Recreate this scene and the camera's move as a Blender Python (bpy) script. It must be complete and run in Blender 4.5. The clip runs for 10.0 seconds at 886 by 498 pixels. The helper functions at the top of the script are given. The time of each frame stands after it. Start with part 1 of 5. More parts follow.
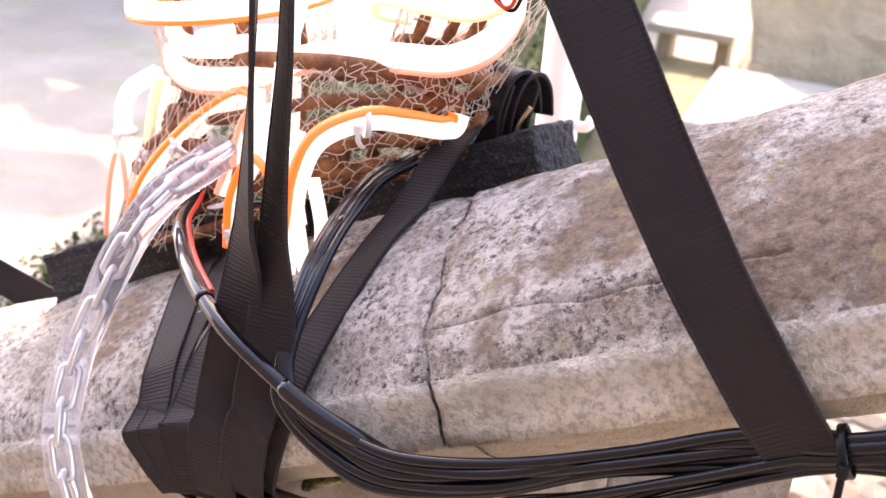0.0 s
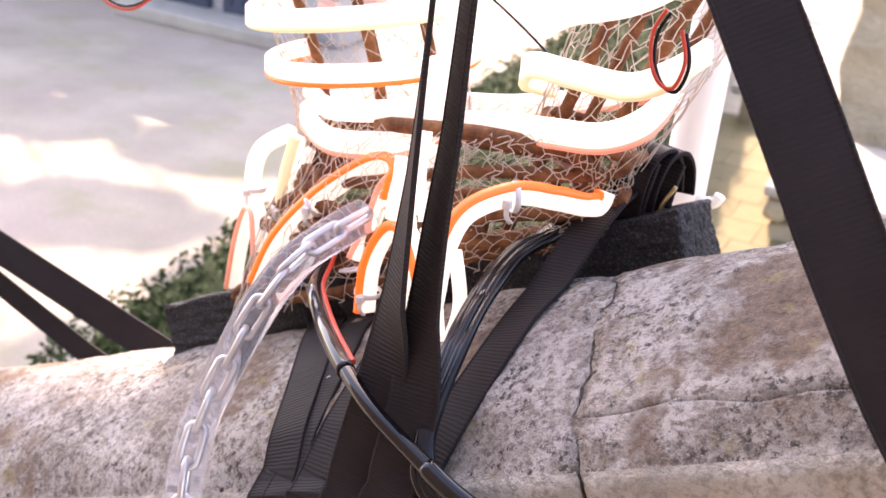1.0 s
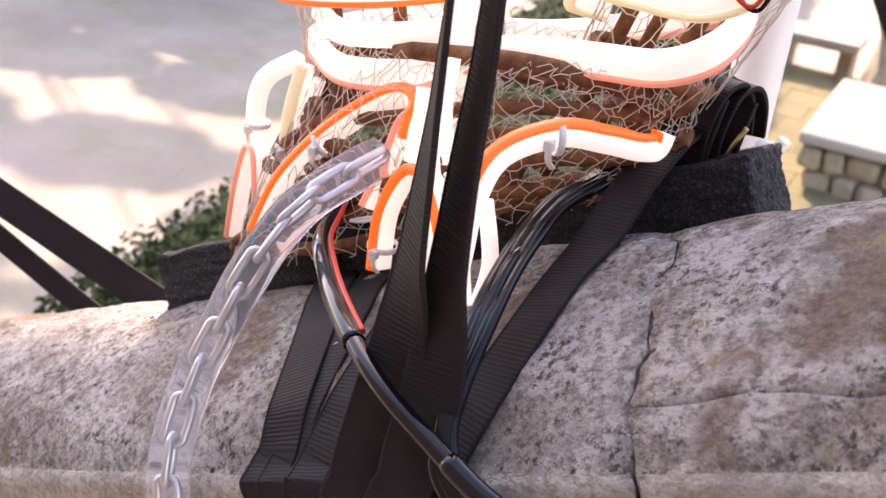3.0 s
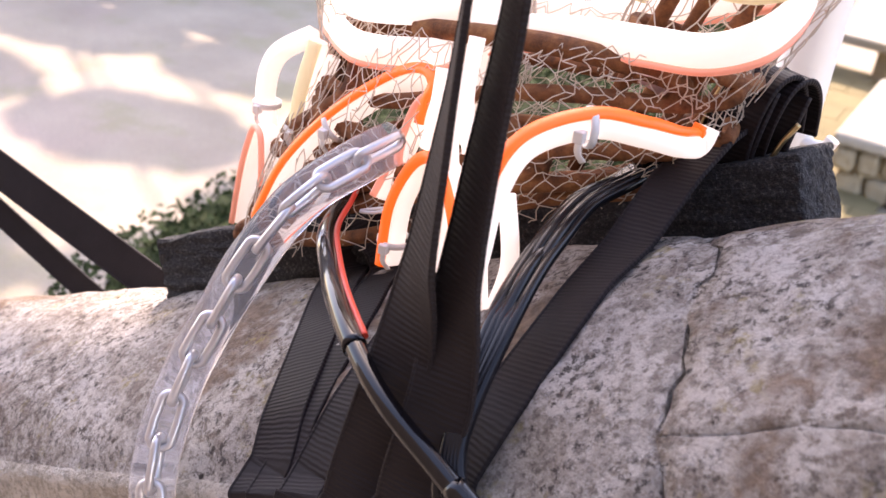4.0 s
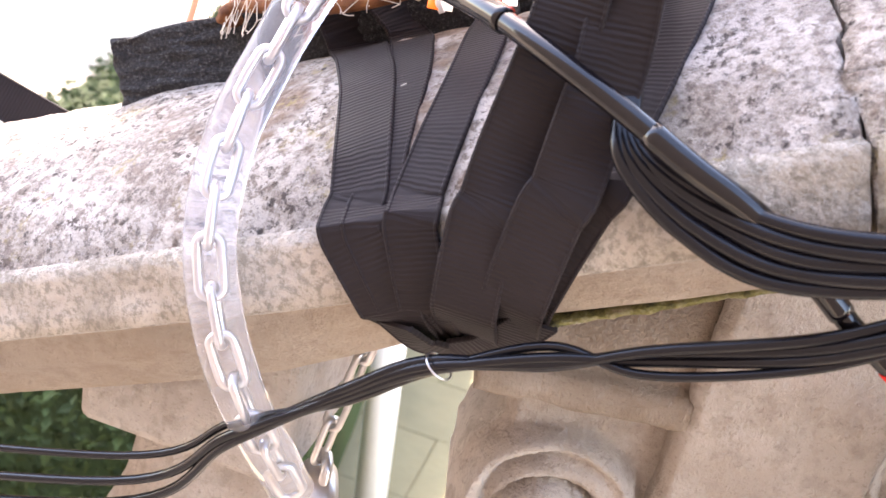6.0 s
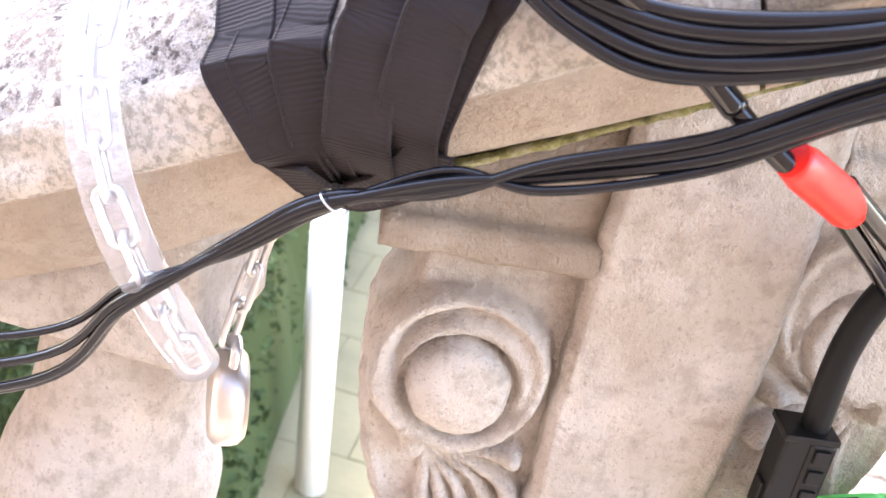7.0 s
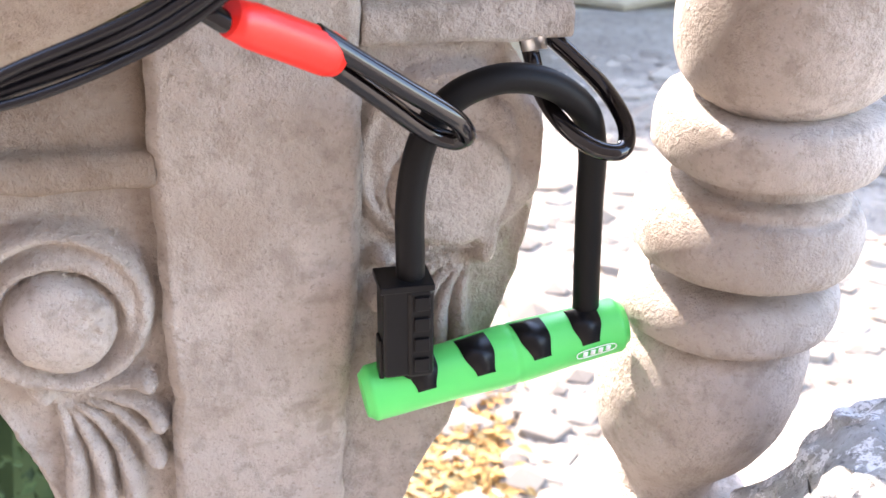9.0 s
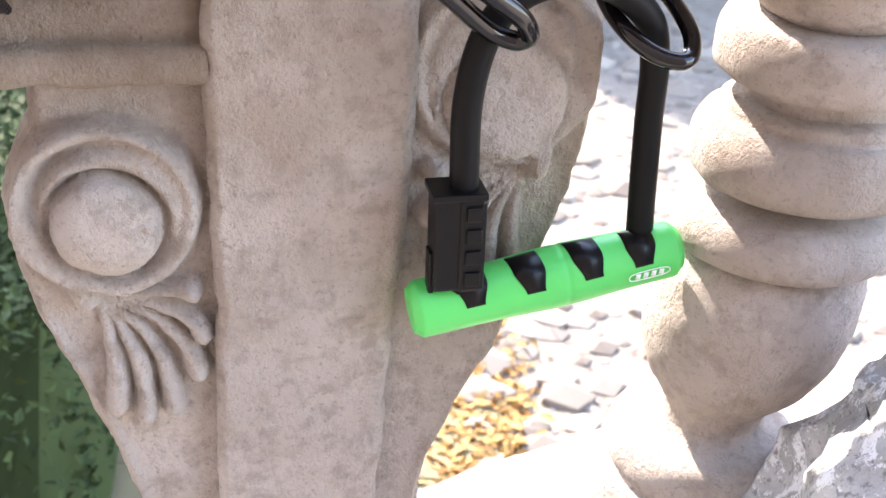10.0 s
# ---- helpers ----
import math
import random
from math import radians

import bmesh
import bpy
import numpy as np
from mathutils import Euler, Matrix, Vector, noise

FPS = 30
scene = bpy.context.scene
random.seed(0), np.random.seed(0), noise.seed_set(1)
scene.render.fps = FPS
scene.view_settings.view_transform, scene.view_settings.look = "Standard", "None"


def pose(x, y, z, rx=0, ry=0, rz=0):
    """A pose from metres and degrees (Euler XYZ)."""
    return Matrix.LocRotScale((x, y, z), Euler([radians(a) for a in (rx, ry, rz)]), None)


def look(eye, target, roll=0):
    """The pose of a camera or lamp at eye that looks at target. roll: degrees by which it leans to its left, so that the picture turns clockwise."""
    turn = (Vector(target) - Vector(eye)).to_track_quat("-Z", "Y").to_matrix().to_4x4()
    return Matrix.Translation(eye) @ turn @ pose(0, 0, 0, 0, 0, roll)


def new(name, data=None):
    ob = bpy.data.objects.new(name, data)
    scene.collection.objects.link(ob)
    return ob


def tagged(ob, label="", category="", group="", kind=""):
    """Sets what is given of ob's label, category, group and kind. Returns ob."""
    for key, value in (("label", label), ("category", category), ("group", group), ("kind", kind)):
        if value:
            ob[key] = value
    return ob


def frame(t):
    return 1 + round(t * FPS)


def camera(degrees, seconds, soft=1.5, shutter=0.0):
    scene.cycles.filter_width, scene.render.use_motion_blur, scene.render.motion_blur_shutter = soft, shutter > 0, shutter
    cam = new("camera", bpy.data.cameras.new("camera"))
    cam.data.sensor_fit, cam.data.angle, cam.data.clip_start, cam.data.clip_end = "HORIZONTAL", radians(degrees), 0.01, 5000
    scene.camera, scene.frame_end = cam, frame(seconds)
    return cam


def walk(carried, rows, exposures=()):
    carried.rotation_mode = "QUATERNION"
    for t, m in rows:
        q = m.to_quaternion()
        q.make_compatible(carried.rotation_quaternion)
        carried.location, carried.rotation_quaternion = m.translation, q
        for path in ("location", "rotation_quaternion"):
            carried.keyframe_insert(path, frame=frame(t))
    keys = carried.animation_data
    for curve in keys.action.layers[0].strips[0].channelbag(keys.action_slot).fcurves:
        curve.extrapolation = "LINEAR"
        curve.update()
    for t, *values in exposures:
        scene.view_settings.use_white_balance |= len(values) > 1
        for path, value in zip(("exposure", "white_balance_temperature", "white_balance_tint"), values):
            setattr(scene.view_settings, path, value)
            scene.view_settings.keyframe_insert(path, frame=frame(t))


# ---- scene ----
cam = camera(45.2, 10.0)
cam.data.dof.use_dof, cam.data.dof.focus_distance, cam.data.dof.aperture_fstop = True, 0.67, 12.0
PATH = [
    (0, (0.216, -0.523, 1.394), (-0.44, 1.143, 0.503), 4.3),
    (0.5, (0.172, -0.523, 1.401), (-0.586, 1.122, 0.554), 4.8),
    (1, (0.154, -0.527, 1.401), (-0.633, 1.119, 0.582), 5.6),
    (1.5, (0.142, -0.517, 1.401), (-0.651, 1.135, 0.599), 5.9),
    (2, (0.129, -0.504, 1.395), (-0.66, 1.17, 0.638), 5.4),
    (2.5, (0.124, -0.47, 1.372), (-0.608, 1.174, 0.498), 4.8),
    (2.7, (0.115, -0.452, 1.362), (-0.644, 1.155, 0.445), 5.3),
    (3.8, (0.086, -0.385, 1.345), (-0.744, 1.193, 0.439), 6.9),
    (4, (0.082, -0.376, 1.332), (-0.745, 1.182, 0.389), 7.4),
    (4.5, (0.068, -0.361, 1.258), (-0.72, 1.247, 0.366), 6.1),
    (5, (-0.006, -0.412, 1.228), (-0.57, 1.277, 0.317), 8.3),
    (5.2, (-0.04, -0.436, 1.219), (-0.524, 1.256, 0.269), 9.6),
    (6.3, (-0.067, -0.499, 1.114), (-0.403, 1.287, 0.28), 12.8),
    (6.5, (-0.06, -0.496, 1.098), (-0.368, 1.283, 0.239), 12.8),
    (7, (-0.025, -0.502, 1.071), (-0.275, 1.285, 0.209), 11.5),
    (7.5, (0.036, -0.506, 1.049), (-0.134, 1.319, 0.247), 7.8),
    (8, (0.102, -0.493, 1.056), (0.066, 1.314, 0.201), 4.3),
    (8.5, (0.15, -0.49, 1.062), (0.185, 1.281, 0.133), 2.0),
    (9, (0.15, -0.497, 1.062), (0.18, 1.273, 0.131), 1.7),
    (9.5, (0.136, -0.498, 1.04), (0.111, 1.252, 0.073), 0.8),
    (10, (0.131, -0.504, 1.015), (0.125, 1.249, 0.052), 2.8),
]
walk(cam, [(t, look(eye, target, roll)) for t, eye, target, roll in PATH],
     [(0.0, 3.25, 8300, 28), (0.5, 3.1, 8300, 28), (1.0, 2.96, 8300, 28), (2.0, 2.57, 8300, 28), (2.5, 2.52, 8100, 27), (4.0, 2.65, 8100, 27), (4.5, 2.67, 8100, 27), (5.0, 3.1, 8000, 25), (6.5, 4.15, 7600, 20), (7.0, 4.38, 7300, 19), (7.5, 4.36, 7000, 18), (8.0, 4.35, 6800, 18), (8.5, 4.07, 6800, 18), (9.5, 3.62, 6900, 18), (10.0, 3.6, 6900, 18)])

# ---- light ----
world = bpy.data.worlds.new("sky")
scene.world = world
world.use_nodes = True
wn = world.node_tree.nodes
sky = wn.new("ShaderNodeTexSky")
sky.sky_type, sky.sun_disc = "NISHITA", False
SUN_TO = Vector((-0.44, 0.6, 0.667)).normalized()
sky.sun_elevation = math.asin(SUN_TO.z)
sky.sun_rotation = math.atan2(SUN_TO.x, SUN_TO.y)
world.node_tree.links.new(sky.outputs[0], wn["Background"].inputs[0])
wn["Background"].inputs[1].default_value = 0.15
sun = new("sun", bpy.data.lights.new("sun", "SUN"))
sun.data.energy, sun.data.angle, sun.data.color = 1.7, radians(0.6), (1.0, 0.94, 0.86)
sun.matrix_world = look(SUN_TO * 30, (0, 0, 0))

# ---- materials ----
class Mat:
    """A small helper round a node material."""

    def __init__(self, name, rough=0.8, metal=0.0, base=(0.5, 0.5, 0.5)):
        self.m = bpy.data.materials.new(name)
        self.m.use_nodes = True
        self.n, self.l = self.m.node_tree.nodes, self.m.node_tree.links
        self.b = self.n["Principled BSDF"]
        self.b.inputs["Roughness"].default_value = rough
        self.b.inputs["Metallic"].default_value = metal
        self.b.inputs["Base Color"].default_value = (*base, 1)
        self.co = self.n.new("ShaderNodeTexCoord")
        self.where = self.co.outputs["Object"]

    def noise(self, scale, detail=4.0, rough=0.6, shift=(0, 0, 0)):
        t = self.n.new("ShaderNodeTexNoise")
        t.inputs["Scale"].default_value, t.inputs["Detail"].default_value, t.inputs["Roughness"].default_value = scale, detail, rough
        p = self.n.new("ShaderNodeMapping")
        p.inputs["Location"].default_value = shift
        self.l.new(self.where, p.inputs[0])
        self.l.new(p.outputs[0], t.inputs["Vector"])
        return t.outputs["Fac"]

    def cells(self, scale, out="Distance"):
        t = self.n.new("ShaderNodeTexVoronoi")
        t.inputs["Scale"].default_value = scale
        self.l.new(self.where, t.inputs["Vector"])
        return t.outputs[out]

    def ramp(self, fac, *stops):
        r = self.n.new("ShaderNodeValToRGB")
        e = r.color_ramp.elements
        while len(e) < len(stops):
            e.new(0.5)
        for k, (p, c) in zip(e, stops):
            k.position, k.color = p, (*((c,) * 3 if isinstance(c, (int, float)) else c), 1)
        self.l.new(fac, r.inputs[0])
        return r.outputs[0]

    def mix(self, fac, a, b, how="MIX"):
        x = self.n.new("ShaderNodeMix")
        x.data_type, x.blend_type = "RGBA", how
        for s, v in ((0, fac), (6, a), (7, b)):
            if isinstance(v, (int, float)):
                x.inputs[s].default_value = v
            elif isinstance(v, tuple):
                x.inputs[s].default_value = (*v, 1)
            else:
                self.l.new(v, x.inputs[s])
        return x.outputs[2]

    def maths(self, how, a, b):
        x = self.n.new("ShaderNodeMath")
        x.operation = how
        for s, v in ((0, a), (1, b)):
            if isinstance(v, (int, float)):
                x.inputs[s].default_value = v
            else:
                self.l.new(v, x.inputs[s])
        return x.outputs[0]

    def colour(self, c):
        self.l.new(c, self.b.inputs["Base Color"])
        return self

    def rough(self, c):
        self.l.new(c, self.b.inputs["Roughness"])
        return self

    def bump(self, height, strength=0.5, distance=0.002):
        x = self.n.new("ShaderNodeBump")
        x.inputs["Strength"].default_value, x.inputs["Distance"].default_value = strength, distance
        self.l.new(height, x.inputs["Height"])
        self.l.new(x.outputs[0], self.b.inputs["Normal"])
        return self


def weathered_stone(name="weathered_stone", stain=0.53):
    m = Mat(name, 0.92)
    base = m.ramp(m.noise(11, 6, 0.7), (0.34, (0.16, 0.122, 0.1)), (0.48, (0.28, 0.232, 0.2)), (0.62, (0.4, 0.355, 0.315)))
    c = m.mix(m.ramp(m.noise(95, 5, 0.75), (0.44, 0), (0.54, 0.9)), base, (0.47, 0.42, 0.375))
    c = m.mix(m.ramp(m.noise(230, 4, 0.75, (2, 8, 3)), (0.5, 0), (0.6, 0.7)), c, (0.14, 0.113, 0.097))
    pale = m.maths("MULTIPLY", m.ramp(m.noise(15, 6, 0.75, (3, 1, 2)), (0.48, 0), (0.56, 1)), m.ramp(m.noise(130, 4, 0.7), (0.42, 0), (0.52, 1)))
    c = m.mix(pale, c, (0.6, 0.555, 0.515))
    pits = m.maths("MULTIPLY", m.ramp(m.noise(150, 5, 0.8, (4, 9, 6)), (0.53, 0), (0.58, 1)), m.ramp(m.noise(12, 5, 0.7, (7, 3, 5)), (0.44, 0.1), (0.54, 0.9)))
    c = m.mix(pits, c, (0.055, 0.043, 0.038))
    spots = m.maths("MULTIPLY", m.ramp(m.cells(95), (0.16, 1), (0.3, 0)), m.ramp(m.noise(190, 4, 0.75, (6, 6, 2)), (0.44, 0), (0.54, 1)))
    dark = m.maths("MULTIPLY", spots, m.ramp(m.noise(16, 3, 0.6, (1, 7, 4)), (0.42, 0), (0.54, 1)))
    c = m.mix(dark, c, (0.045, 0.036, 0.033))
    brown = m.ramp(m.noise(8, 5, 0.65, (5, 2, 9)), (stain, 0), (stain + 0.08, 0.88))
    c = m.mix(brown, c, m.ramp(m.noise(120, 4, 0.7), (0.35, (0.115, 0.07, 0.046)), (0.65, (0.29, 0.2, 0.14))))
    ochre = m.maths("MULTIPLY", m.ramp(m.noise(30, 4, 0.6, (8, 2, 1)), (0.58, 0), (0.66, 0.6)), m.ramp(m.noise(180, 3, 0.6), (0.45, 0), (0.55, 1)))
    c = m.mix(ochre, c, (0.36, 0.29, 0.12))
    m.colour(c)
    m.bump(m.mix(0.5, m.noise(230, 5, 0.8), m.noise(60, 5, 0.75)), 1.0, 0.009)
    return m.m


def lichen_rock():
    m = Mat("lichen_rock", 0.95)
    c = m.ramp(m.noise(22, 5, 0.7), (0.35, (0.3, 0.285, 0.26)), (0.55, (0.44, 0.425, 0.4)), (0.7, (0.55, 0.53, 0.5)))
    c = m.mix(m.ramp(m.noise(38, 6, 0.75, (4, 4, 1)), (0.52, 0), (0.56, 0.95)), c, (0.8, 0.78, 0.76))
    c = m.mix(m.ramp(m.noise(170, 3, 0.7), (0.55, 0), (0.66, 0.7)), c, (0.12, 0.11, 0.1))
    m.colour(c)
    m.bump(m.noise(120, 5, 0.75), 0.9, 0.006)
    return m.m


def fascia_stone():
    m = Mat("fascia_stone", 0.9)
    c = m.ramp(m.noise(14, 5, 0.65), (0.3, (0.34, 0.3, 0.25)), (0.5, (0.51, 0.46, 0.4)), (0.7, (0.66, 0.61, 0.545)))
    c = m.mix(m.ramp(m.noise(170, 5, 0.75), (0.46, 0), (0.6, 0.75)), c, (0.23, 0.208, 0.17))
    c = m.mix(m.ramp(m.noise(6, 3, 0.5, (2, 2, 5)), (0.56, 0), (0.68, 0.5)), c, (0.44, 0.35, 0.24))
    m.colour(c)
    m.bump(m.mix(0.5, m.noise(220, 4, 0.7), m.noise(50, 3, 0.6)), 1.0, 0.008)
    return m.m


def carved_stone(name="carved_limestone", tan=0.0, tint=(0.22, 0.155, 0.1)):
    m = Mat(name, 0.9)
    c = m.ramp(m.noise(8, 5, 0.6), (0.3, (0.42, 0.365, 0.31)), (0.52, (0.52, 0.465, 0.41)), (0.72, (0.6, 0.545, 0.485)))
    c = m.mix(m.ramp(m.noise(55, 5, 0.65, (1, 4, 2)), (0.48, 0), (0.66, 0.7)), c, (0.31, 0.26, 0.215))
    c = m.mix(m.ramp(m.noise(5, 5, 0.65, (6, 1, 3)), (0.48, 0), (0.66, 0.6)), c, (0.35, 0.285, 0.23))
    c = m.mix(m.ramp(m.noise(260, 4, 0.7), (0.56, 0), (0.68, 0.6)), c, (0.26, 0.215, 0.18))
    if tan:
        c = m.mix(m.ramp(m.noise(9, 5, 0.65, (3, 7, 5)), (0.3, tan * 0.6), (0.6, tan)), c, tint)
    m.colour(c)
    m.bump(m.mix(0.4, m.noise(230, 4, 0.75), m.noise(60, 5, 0.7)), 1.0, 0.0085)
    return m.m


def mossy_joint():
    m = Mat("mossy_mortar", 0.95)
    m.colour(m.ramp(m.noise(80, 4, 0.7), (0.35, (0.03, 0.03, 0.015)), (0.5, (0.16, 0.15, 0.05)), (0.7, (0.33, 0.29, 0.2))))
    m.bump(m.noise(150, 4), 0.8, 0.004)
    return m.m


def webbing():
    m = Mat("black_webbing", 0.62, 0, (0.02, 0.017, 0.017))
    m.b.inputs["Specular IOR Level"].default_value = 0.15
    m.where = m.co.outputs["UV"]
    w = m.n.new("ShaderNodeTexWave")
    w.wave_type, w.bands_direction, w.wave_profile = "BANDS", "X", "SIN"
    w.inputs["Scale"].default_value = 100.0
    w.inputs["Distortion"].default_value = 2.2
    w.inputs["Detail"].default_value = 2.0
    m.l.new(m.where, w.inputs["Vector"])
    weave = m.noise(900, 2, 0.5)
    c = m.mix(m.noise(30, 3), (0.013, 0.0102, 0.011), (0.027, 0.0212, 0.023))
    m.colour(c)
    m.bump(m.mix(0.25, w.outputs["Fac"], weave), 0.42, 0.001)
    return m.m


def plain(name, base, rough, metal=0.0, grain=60, amount=0.15, bump=0.1, dist=0.001):
    m = Mat(name, rough, metal)
    dark = tuple(v * (1 - amount) for v in base)
    lite = tuple(min(1, v * (1 + amount)) for v in base)
    m.colour(m.mix(m.noise(grain, 4, 0.65), dark, lite))
    if bump:
        m.bump(m.noise(grain * 6, 3), bump, dist)
    return m.m


def rubber_crumb():
    m = Mat("rubber_crumb", 0.85)
    m.colour(m.ramp(m.noise(420, 3, 0.7), (0.4, (0.012, 0.012, 0.013)), (0.58, (0.035, 0.034, 0.036)), (0.72, (0.12, 0.115, 0.115))))
    m.bump(m.noise(350, 3, 0.7), 1.0, 0.004)
    return m.m


def rust():
    m = Mat("rusty_steel", 0.8, 0.2)
    m.colour(m.ramp(m.noise(60, 5, 0.7), (0.3, (0.06, 0.022, 0.01)), (0.5, (0.2, 0.075, 0.028)), (0.72, (0.36, 0.16, 0.06))))
    m.bump(m.noise(260, 3), 0.5, 0.002)
    return m.m


def foliage(name, a, b):
    m = Mat(name, 0.6)
    r = m.n.new("ShaderNodeNewGeometry")
    m.colour(m.mix(r.outputs["Random Per Island"], a, b))
    m.b.inputs["Roughness"].default_value = 0.8
    m.b.inputs["Specular IOR Level"].default_value = 0.2
    return m.m


def paving():
    m = Mat("pale_asphalt", 0.9)
    c = m.ramp(m.noise(1.1, 5, 0.6), (0.3, (0.32, 0.265, 0.2)), (0.55, (0.42, 0.355, 0.275)), (0.75, (0.5, 0.43, 0.34)))
    c = m.mix(m.ramp(m.noise(0.5, 3, 0.5, (4, 1, 0)), (0.5, 0), (0.62, 0.55)), c, (0.46, 0.35, 0.31))
    c = m.mix(m.ramp(m.noise(2.2, 4, 0.6, (9, 2, 0)), (0.52, 0), (0.66, 0.5)), c, (0.3, 0.29, 0.15))
    c = m.mix(m.ramp(m.noise(60, 3, 0.6), (0.4, 0), (0.7, 0.3)), c, (0.2, 0.18, 0.16))
    m.colour(c)
    m.bump(m.noise(90, 4), 0.5, 0.01)
    return m.m


def gravel():
    m = Mat("sandy_gravel", 0.92)
    c = m.ramp(m.noise(3, 5, 0.65), (0.3, (0.17, 0.138, 0.105)), (0.55, (0.25, 0.21, 0.163)), (0.75, (0.33, 0.285, 0.23)))
    c = m.mix(m.ramp(m.noise(14, 4, 0.7, (3, 3, 1)), (0.54, 0), (0.62, 0.8)), c, (0.09, 0.07, 0.06))
    c = m.mix(m.ramp(m.noise(70, 4, 0.7), (0.45, 0), (0.65, 0.5)), c, (0.45, 0.4, 0.33))
    m.colour(c)
    m.bump(m.noise(60, 5, 0.75), 0.8, 0.02)
    return m.m


def clear_vinyl():
    m = Mat("clear_vinyl", 0.18, 0, (0.9, 0.9, 0.95))
    m.b.inputs["Transmission Weight"].default_value = 0.87
    m.b.inputs["IOR"].default_value = 1.12
    m.rough(m.ramp(m.noise(90, 3), (0.3, 0.04), (0.7, 0.14)))
    return m.m


STAINED = weathered_stone("brown_stained_stone", 0.47)
LICHEN = lichen_rock()
# brown weathering of the left cap, tinted darker for shade below the coping
BROWNSTONE = carved_stone("brown_shaded_limestone", 0.8, (0.19, 0.132, 0.085))
SOFFIT = carved_stone("tan_limestone", 0.6, (0.33, 0.24, 0.165))
WEATHERED, FASCIA, CARVED, MOSSY = weathered_stone(), fascia_stone(), carved_stone(), mossy_joint()
WEB, CRUMB, RUST, PAVING, VINYL, GRAVEL = webbing(), rubber_crumb(), rust(), paving(), clear_vinyl(), gravel()
CABLE = plain("black_cable_jacket", (0.006, 0.0058, 0.008), 0.22, 0, 40, 0.2, 0.05)
STEELCABLE = plain("black_coated_steel_cable", (0.005, 0.004, 0.005), 0.09, 0, 40, 0.3, 0.03)
SOFTBLACK = plain("soft_black_coating", (0.006, 0.006, 0.0065), 0.5, 0, 50, 0.2, 0.1)
HARDBLACK = plain("black_plastic", (0.006, 0.006, 0.0065), 0.35, 0, 50, 0.2, 0.05)
GREEN = plain("green_plastic", (0.08, 0.62, 0.13), 0.42, 0, 25, 0.05, 0.06, 0.0005)
RED = plain("red_plastic_sleeve", (0.78, 0.02, 0.012), 0.35, 0, 30, 0.08, 0.05)
SILVER = plain("zinc_plated_steel", (0.62, 0.61, 0.6), 0.3, 1.0, 80, 0.15, 0.1)
BRUSHED = plain("brushed_steel", (0.6, 0.55, 0.51), 0.36, 1.0, 200, 0.1, 0.15)
WHITE_NEON = plain("white_silicone", (0.86, 0.83, 0.82), 0.45, 0, 30, 0.05, 0.05)
CREAM_NEON = plain("cream_silicone", (0.85, 0.76, 0.5), 0.45, 0, 30, 0.05, 0.05)
ORANGE_NEON = plain("orange_silicone", (0.95, 0.17, 0.03), 0.42, 0, 30, 0.06, 0.05)
PINK_NEON = plain("salmon_silicone", (0.9, 0.36, 0.26), 0.45, 0, 30, 0.06, 0.05)
for matt, spec in ((CABLE, 0.32), (SOFTBLACK, 0.16), (HARDBLACK, 0.2)):
    matt.node_tree.nodes["Principled BSDF"].inputs["Specular IOR Level"].default_value = spec
for lit, tone, power in ((WHITE_NEON, (1, 0.93, 0.9), 0.11), (CREAM_NEON, (1, 0.88, 0.55), 0.05), (ORANGE_NEON, (1, 0.14, 0.015), 0.12), (PINK_NEON, (1, 0.4, 0.3), 0.06)):
    lit.node_tree.nodes["Principled BSDF"].inputs["Emission Color"].default_value = (*tone, 1)
    lit.node_tree.nodes["Principled BSDF"].inputs["Emission Strength"].default_value = power
WIRE = plain("galvanised_wire", (0.6, 0.52, 0.44), 0.5, 0.35, 90, 0.35, 0.1)
TIE = plain("white_nylon", (0.82, 0.8, 0.78), 0.4, 0, 40, 0.06, 0.05)
REDWIRE = plain("red_wire_jacket", (0.7, 0.06, 0.03), 0.4, 0, 40, 0.1, 0.05)
POLE = plain("white_painted_pole", (0.8, 0.79, 0.77), 0.4, 0, 12, 0.06, 0.05)
BRASS = plain("brass_buckle", (0.62, 0.48, 0.26), 0.32, 1.0, 90, 0.2, 0.1)
BLUE = plain("dark_blue_paint", (0.03, 0.045, 0.085), 0.5, 0, 3, 0.3, 0.1)
GREYWALL = plain("grey_render_wall", (0.42, 0.41, 0.41), 0.85, 0, 2.5, 0.25, 0.3, 0.004)
PAVER = plain("mossy_paver", (0.2, 0.168, 0.085), 0.9, 0, 3, 0.4, 0.5, 0.006)
PALE = plain("pale_sunlit_stone", (0.36, 0.335, 0.29), 0.9, 0, 3, 0.35, 0.5, 0.01)
TANROCK = plain("tan_rubble_stone", (0.33, 0.28, 0.2), 0.92, 0, 4, 0.5, 0.8, 0.03)
HEDGE = foliage("hedge_leaves", (0.021, 0.033, 0.01), (0.05, 0.076, 0.023))
TREELEAF = foliage("tree_leaves", (0.03, 0.055, 0.015), (0.08, 0.12, 0.03))
BARK = plain("bark", (0.12, 0.09, 0.065), 0.9, 0, 14, 0.4, 0.8, 0.01)
LITTER = foliage("dry_leaf_litter", (0.25, 0.12, 0.035), (0.5, 0.32, 0.12))
PEBBLE = foliage("pale_pebbles", (0.14, 0.115, 0.09), (0.33, 0.28, 0.22))
TIMBER = plain("dark_blocker_timber", (0.1, 0.083, 0.075), 0.85, 0, 6, 0.3, 0.4, 0.004)
BADGE = plain("white_print", (0.85, 0.88, 0.85), 0.5, 0, 40, 0.02, 0)
